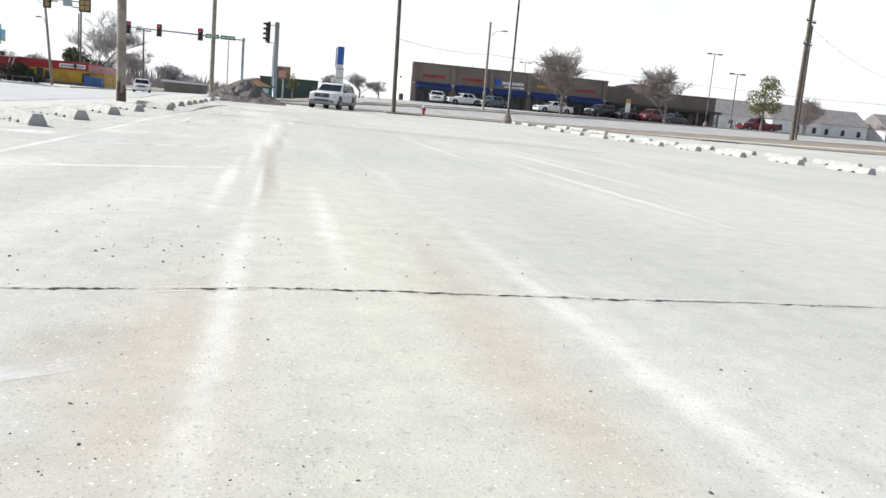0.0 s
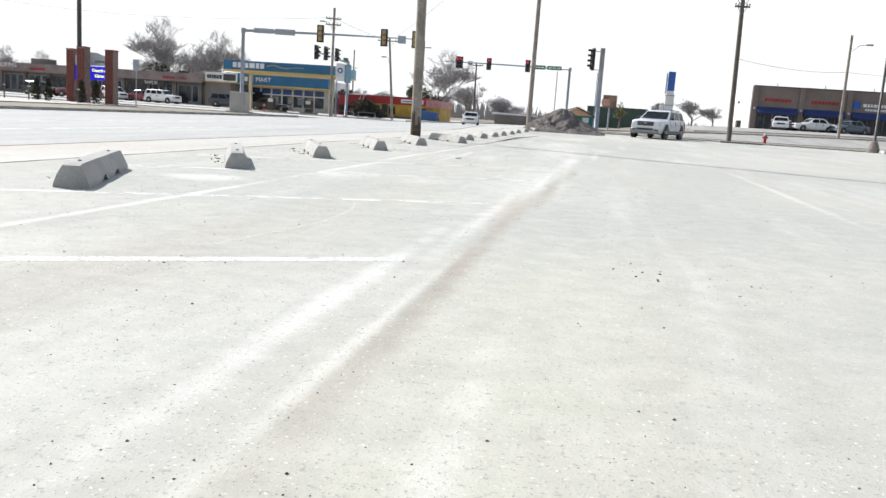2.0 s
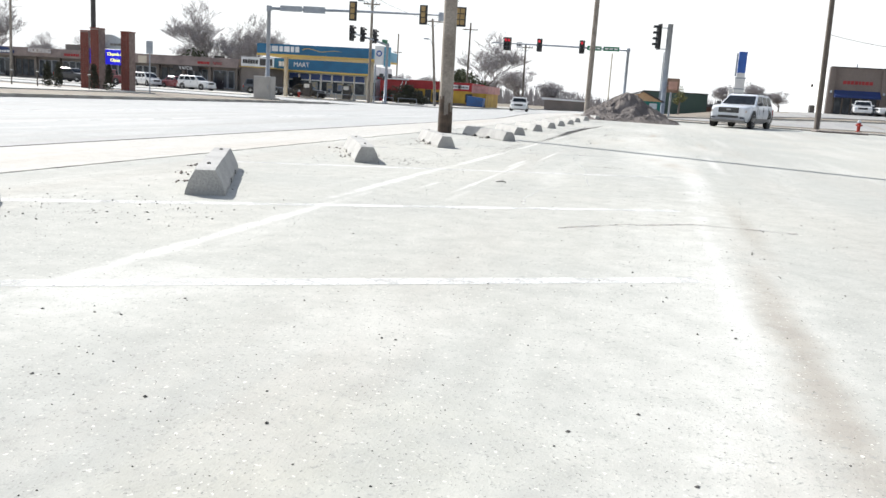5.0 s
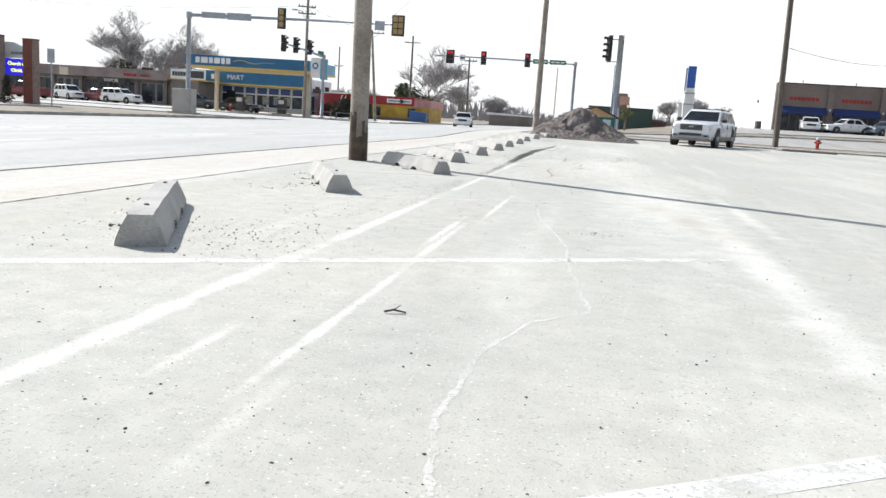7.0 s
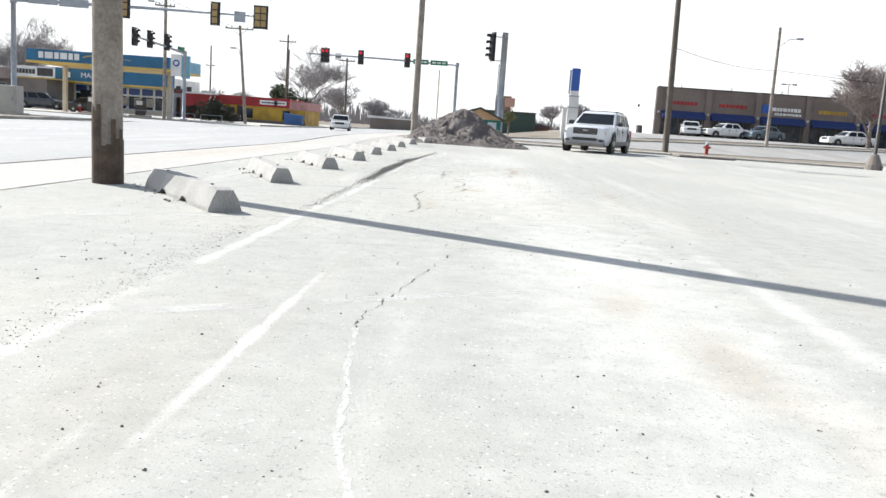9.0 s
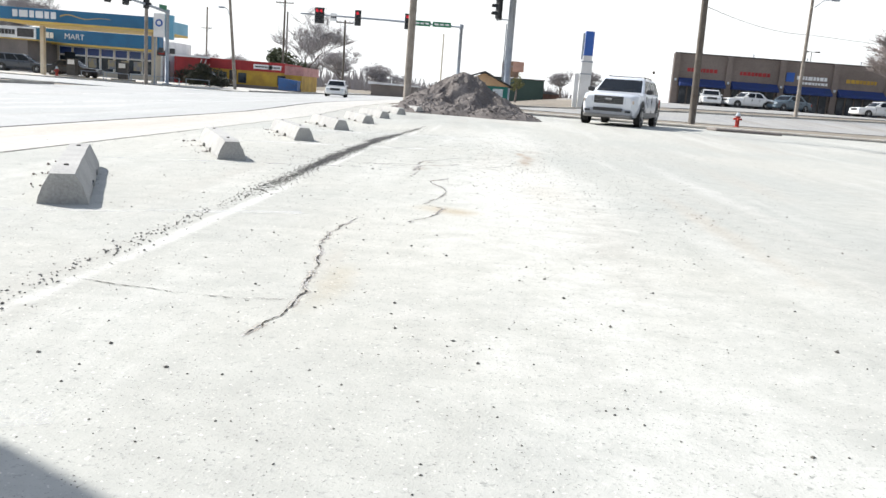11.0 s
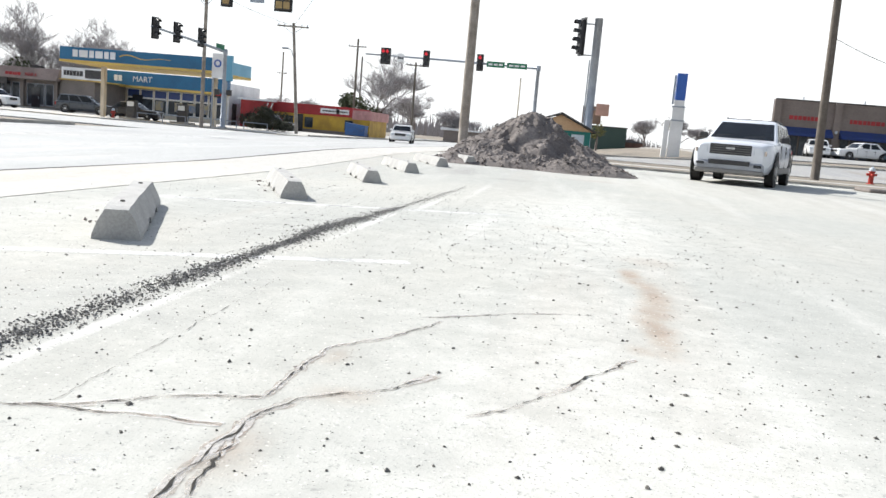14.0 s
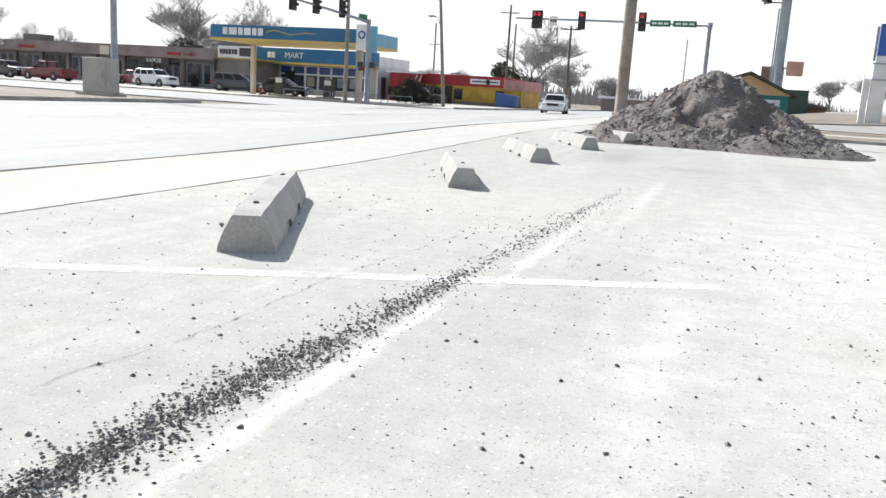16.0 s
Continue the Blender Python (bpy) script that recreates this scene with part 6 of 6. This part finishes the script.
ta = bare_tree("tree", 21, 9.5, 0.50, 6, TWIG, "tall bare winter tree with fine twigs", 0.26, 0.30)
tb_ = bare_tree("tree", 8, 7.0, 0.60, 6, TWIG, "broad bare winter tree with fine twigs", 0.2, 0.26, 3)
tcx = bare_tree("tree", 14, 6.5, 0.62, 5, TWIGWARM, "small bare street tree with brownish buds", 0.13, 0.28, 4)
ta.matrix_basis = pose(-58, 116, -0.3) @ Matrix.Diagonal((1.25, 1.25, 1.25, 1))
tb_.matrix_basis = pose(-19, 131, -0.3, 0, 0, 40) @ Matrix.Diagonal((1.3, 1.3, 1.3, 1))
tcx.matrix_basis = pose(50.2, 86.2, gz(50.2, 86.2) - 0.1) @ Matrix.Diagonal((1.7, 1.7, 1.6, 1))
rt = random.Random(17)


def plant(src, x, y, s, rz=None):
    c = copy_thing(src, pose(x, y, gz(x, y) - 0.12, 0, 0, rt.uniform(0, 360) if rz is None else rz))
    s *= 1.25 if src is ta else 1.0 if src is tb_ else 1.3
    c.scale = (s, s, s * rt.uniform(0.92, 1.08))
    return c


for x, y, s in ((-66, 117, 1.1), (-92, 120, 0.65), (-107, 118, 1.15), (-113, 122, 1.0), (-25.3, 138, 1.1), (-73, 125, 0.8), (-100, 124, 0.7), (-62, 119, 0.8)):
    plant(ta, x, y, s)
for x, y, s in ((-34, 128, 0.85), (-38.5, 132, 0.9), (-13.5, 134, 1.05), (-16, 142, 0.9), (40, 124, 1.1), (44, 126, 1.05), (57, 122, 1.1), (62, 126, 1.1), (66, 130, 1.0), (12.5, 140, 0.85), (17.5, 142, 0.9), (22, 150, 0.8), (92, 118, 1.0), (104, 112, 0.95), (-2, 138, 0.7), (118, 110, 1.0), (-87, 130, 0.9), (-44, 140, 0.9), (-28, 150, 1.0)):
    plant(tb_, x, y, s)
for x, y, s in ((35.3, 82.5, 1.3), (78, 72, 0.95), (84, 69, 0.9), (90, 80, 1.1), (72, 90, 0.85)):
    plant(tcx, x, y, s)


def leafy(name, rows, seed, count, size, material, label, category, trunk=None, at=(0, 0), z=0.0):
    """A crown of many small leaf clumps spread through lumpy lobes, with gaps."""
    rr = random.Random(seed)
    e = thing(name, pose(at[0], at[1], z), label, category)
    vs, fs = [], []
    for _ in range(count):
        cx, cy, cz, rx, rz_ = rr.choice(rows)
        d = Vector((rr.gauss(0, 1), rr.gauss(0, 1), rr.gauss(0, 1))).normalized() * rr.uniform(0.45, 1.05)
        c = Vector((cx + d.x * rx, cy + d.y * rx, max(0.03, cz + d.z * rz_)))
        a, b = Vector((rr.uniform(-1, 1), rr.uniform(-1, 1), rr.uniform(-1, 1))).normalized(), Vector((rr.uniform(-1, 1), rr.uniform(-1, 1), rr.uniform(-1, 1))).normalized()
        s = size * rr.uniform(0.6, 1.4)
        i = len(vs)
        vs += [tuple(c), tuple(c + a * s), tuple(c + (a + b) * s * 0.7), tuple(c + b * s)]
        fs.append((i, i + 1, i + 2, i + 3))
    me = bpy.data.meshes.new("crown")
    me.from_pydata(vs, [], fs)
    me.materials.append(material)
    o = new("crown", me)
    o.parent = e
    if trunk:
        part("trunk", tube(bmesh.new(), [(0, 0, -0.2), (0.05, 0, trunk * 0.5), (0, 0.05, trunk)], [0.16, 0.12, 0.06], 8), BARK, e)
    return e


leafy("evergreen_tree", [(-0.9, 0, 4.4, 1.3, 0.9), (0.8, 0.2, 5.2, 1.4, 1.0), (0.1, -0.3, 6.1, 1.1, 0.8), (-0.5, 0.4, 3.3, 1.0, 0.7), (1.1, 0, 3.6, 1.0, 0.8)], 4, 2600, 0.16, LEAFPALE, "olive-green leafy tree on the grass", "tree", 6.0, (56.0, 74.5), 0.55)
leafy("bush", [(0, 0, 0.9, 1.0, 0.9), (0.9, 0.2, 0.7, 0.9, 0.7), (-0.8, 0.1, 0.6, 0.8, 0.6), (1.9, 0.3, 0.5, 0.9, 0.5), (0.3, 0, 1.6, 0.7, 0.6)], 5, 3000, 0.14, SHRUB, "dark evergreen bush beside the forecourt", "bush", None, (-25.0, 90.0), gz(-25, 90) - 0.1)
leafy("bush", [(0, 0, 1.1, 1.5, 1.1), (1.8, 0.2, 0.9, 1.2, 0.9), (-1.5, 0.2, 0.8, 1.2, 0.8)], 6, 2400, 0.16, SHRUB, "dark evergreen shrubs before the red shop", "bush", None, (-29.6, 102.5), gz(-29.6, 102.5) - 0.1)
leafy("evergreen_tree", [(0, 0, 3.6, 2.2, 2.2), (2.0, 0, 3.0, 1.8, 1.6), (-1.8, 0.4, 2.6, 1.6, 1.6), (3.4, 0, 2.4, 1.4, 1.2)], 7, 2600, 0.3, LEAF, "dark evergreen tree behind the low shops", "tree", 4.0, (-66, 114), -0.4)
leafy("evergreen_tree", [(0, 0, 3.2, 2.0, 2.0), (2.0, 0, 2.4, 1.6, 1.4), (-1.6, 0.4, 4.2, 1.2, 1.4)], 9, 2400, 0.3, LEAF, "dark juniper beside a bare tree", "tree", 4.0, (-28.5, 136), -0.3)
leafy("evergreen_tree", [(0, 0, 3.3, 0.6, 0.8), (0.3, 0, 2.6, 0.7, 0.6), (-0.4, 0, 2.2, 0.5, 0.5)], 10, 500, 0.18, LEAFPALE, "small green tree beyond the junction", "tree", 3.4, (5.2, 121), -0.1)
for k, (x, y) in enumerate(((-41.9, 47.5), (-36.9, 48.0), (-33.0, 47.6), (-34.9, 46.6), (-47, 46), (-31.6, 47.2))):
    leafy("shrub", [(0, 0, 0.45, 0.33, 0.45), (0, 0, 0.95, 0.28, 0.4), (0, 0, 1.35, 0.18, 0.35)], 30 + k, 900, 0.09, SHRUB, "dark columnar shrub before the church sign", "shrub", None, (x, y), gz(x, y) - 0.17)
for k, x in enumerate((-44, -41, -39.5, -37.6, -35.9, -32.3)):
    y = 45.6 + 0.3 * (k % 3)
    e = thing("stake", pose(x, y, gz(x, y) - 0.2), "thin wooden stake with a faded ribbon in the grass", "stake", "stakes")
    part("post", boxes((-0.03, 0.03, -0.03, 0.03, 0, 1.3)), WOODDARK, e)
    part("ribbon", boxes((-0.08, 0.16, -0.035, -0.03, 1.0, 1.05)), WHITEPAINT, e)


def far_woods():
    """A ragged line of distant bare woods."""
    rr = random.Random(41)
    vs, fs = [], []
    for _ in range(9000):
        a = rr.uniform(-1.25, 1.15)
        d = rr.uniform(210, 330)
        x, y = d * math.sin(a), 20 + d * math.cos(a)
        h = (5.0 + 3.6 * noise.noise(Vector((a * 9, 0.3, 0)))) * rr.uniform(0.2, 1.0)
        i = len(vs)
        w = rr.uniform(0.1, 0.5)
        tx, ty = rr.uniform(-1.4, 1.4), rr.uniform(-1, 1)
        vs += [(x - w, y, -0.4), (x + w, y, -0.4), (x + tx, y + ty, max(0.4, h))]
        fs.append((i, i + 1, i + 2))
    me = bpy.data.meshes.new("far_woods")
    me.from_pydata(vs, [], fs)
    me.materials.append(TWIG)
    tagged(new("far_woods", me), "distant line of bare winter woods", "woods", kind="stuff")


far_woods()

# ---- cables ----
for a, b, sag in (((11.9, 54.8, 5.7), (24.05, 75, 6.7), 0.3), ((24.05, 75, 6.7), (80, 84, 6.2), 0.5), ((49.5, 59, 11), (80, 84, 9.4), 0.8),
                  ((-21.5, 87, 8.4), (-0.85, 43, 12.6), 0.6), ((-25.2, 78.4, 9.7), (-21.5, 87, 8.4), 0.2), ((-84, 96, 12.5), (-25.2, 78.4, 9.7), 1.2)):
    a, b = Vector(a), Vector(b)
    pts = [a.lerp(b, k / 16) - Vector((0, 0, sag * 4 * (k / 16) * (1 - k / 16))) for k in range(17)]
    tagged(part("overhead_cable", tube(bmesh.new(), pts, 0.014, 4), WIRE), "thin dark overhead cable between poles", "cable", "overhead cables")

# ---- loose stones, grit, litter and slot shade on the lot ----
spots = []
for _ in range(30000):
    t = rp.random()
    y = -9 + 42 * t
    x = rp.gauss(1.3, 2.2)
    if not -2.6 < x < 9:
        continue
    spots.append((x, y, 0.0, rp.choice((0.0012, 0.0012, 0.0015, 0.0015, 0.002, 0.002, 0.0025, 0.003, 0.0035, 0.006 if rp.random() < 0.35 else 0.002)) * (1.1 if y < 14 else 1.4 if y < 21 else 1.7)))
for cx, cy, n, s in ((0.1, 9.2, 420, 0.4), (-0.2, 4.6, 160, 0.35), (-0.6, 12.2, 160, 0.3), (2.6, 20.5, 200, 0.5), (2.2, 25.5, 160, 0.5), (2.2, 10.7, 40, 0.12), (0.2, 10.6, 60, 0.25), (3.6, 19.5, 90, 0.5), (3.1, 22.5, 130, 0.6), (0.3, 13.2, 50, 0.3), (2.6, -5.6, 90, 0.35), (-0.3, 30, 90, 0.4), (0.6, 28.3, 90, 0.3), (4.2, -1.0, 60, 0.3)):
    for _ in range(n):
        spots.append((rp.gauss(cx, s), rp.gauss(cy, s), 0.0, rp.choice((0.002, 0.003, 0.004, 0.005, 0.008))))
pebbles("loose_stones", spots, GRIT, "scattered dark loose stones on the concrete", "stones")
spots = []
for _ in range(60000):
    y = rp.uniform(15, 33)
    dense = (0.07 * sm((y - 15) / 2) + 0.93 * sm((y - 18.5) / 3.5)) * (0.45 + 0.55 * noise.noise(Vector((y * 0.9, 2, 0))) + 0.3)
    if rp.random() > dense * (1.0 if y < 26.2 else 0.5 if y < 27.3 else 0.12):
        continue
    c = 0.585 + 0.06 * sm((21.5 - y) / 3) - 0.05 * sm(1 - abs(y - 25.2) / 0.7) * 0.6 + 0.055 * max(0, min(y, 28) - 25.6) + 0.022 * max(0, y - 28) + 0.01 * math.sin(y * 1.3)
    spots.append((rp.gauss(c, rp.choice((0.028, 0.033, 0.06)) + 0.008 * math.sin(y * 2)), y, rp.uniform(0, 0.006), rp.choice((0.0015, 0.002, 0.003, 0.004, 0.005, 0.0075))))
for _ in range(700):
    y = rp.uniform(11.2, 14.5)
    spots.append((rp.gauss(0.63 - 0.03 * (y - 11.6), 0.06), y, 0.0, rp.choice((0.002, 0.0025, 0.004))))
pebbles("gravel_seam", spots, GRAVEL, "dark gravel washed along a seam in the concrete", "gravel")
# brown scraps that stand for the stops' dark slot shade, besides some litter
spots = []
for cx, cy, a in SET.values():
    for u in (0.35, 0.66, 1.0):
        for _ in range(7):
            v = 1.83 * u
            spots.append((rp.gauss(cx - 0.30 - v * math.sin(radians(a)), 0.05), rp.gauss(cy - 0.1 + v * math.cos(radians(a)), 0.08), 0.004, rp.choice((0.006, 0.009, 0.013, 0.02))))
pebbles("slot_shade_litter", spots, BARK, "brown scraps beside the wheel stops, part slot shade, part leaf litter", "leaf litter")
e = thing("twig", pose(1.43, 7.86, 0.003, 0, 0, 20) @ Matrix.Diagonal((0.75, 0.75, 0.75, 1)), "small dark broken twig lying on the concrete", "twig")
part("stem", tube(bmesh.new(), [(-0.06, 0, 0.006), (-0.01, 0.01, 0.014), (0.05, -0.01, 0.006)], [0.006, 0.006, 0.004], 6), GRIT, e)
part("side_shoot", tube(bmesh.new(), [(-0.01, 0.01, 0.014), (0.03, 0.05, 0.03)], [0.004, 0.002], 5), GRIT, e)

# ---- bricks of the church sign's piers ----
bb = bmesh.new()
box(bb, 0.2, 0.02, 0.075, bevel=0.004)
proto = None
for pier, (x, y, h) in zip(piers, ((-1.6, 0.3, 3.9), (-0.1, -0.6, 4.05), (1.6, 0.3, 3.95))):
    for row in range(30):
        z = 0.06 + row * 0.132
        if z > h - 0.05:
            break
        for col in range(3):
            xx = x - 0.215 + 0.215 * col + (0.012 if row % 2 else -0.012)
            m = pose(xx, y - 0.336, z)
            if proto is None:
                proto = part("brick", bb, BRICKRED, pier)
                proto.matrix_basis = m @ Matrix.Diagonal((1, 1, 1.55, 1))
            else:
                share("brick", proto, m @ Matrix.Diagonal((1, 1, 1.55, 1)), pier)
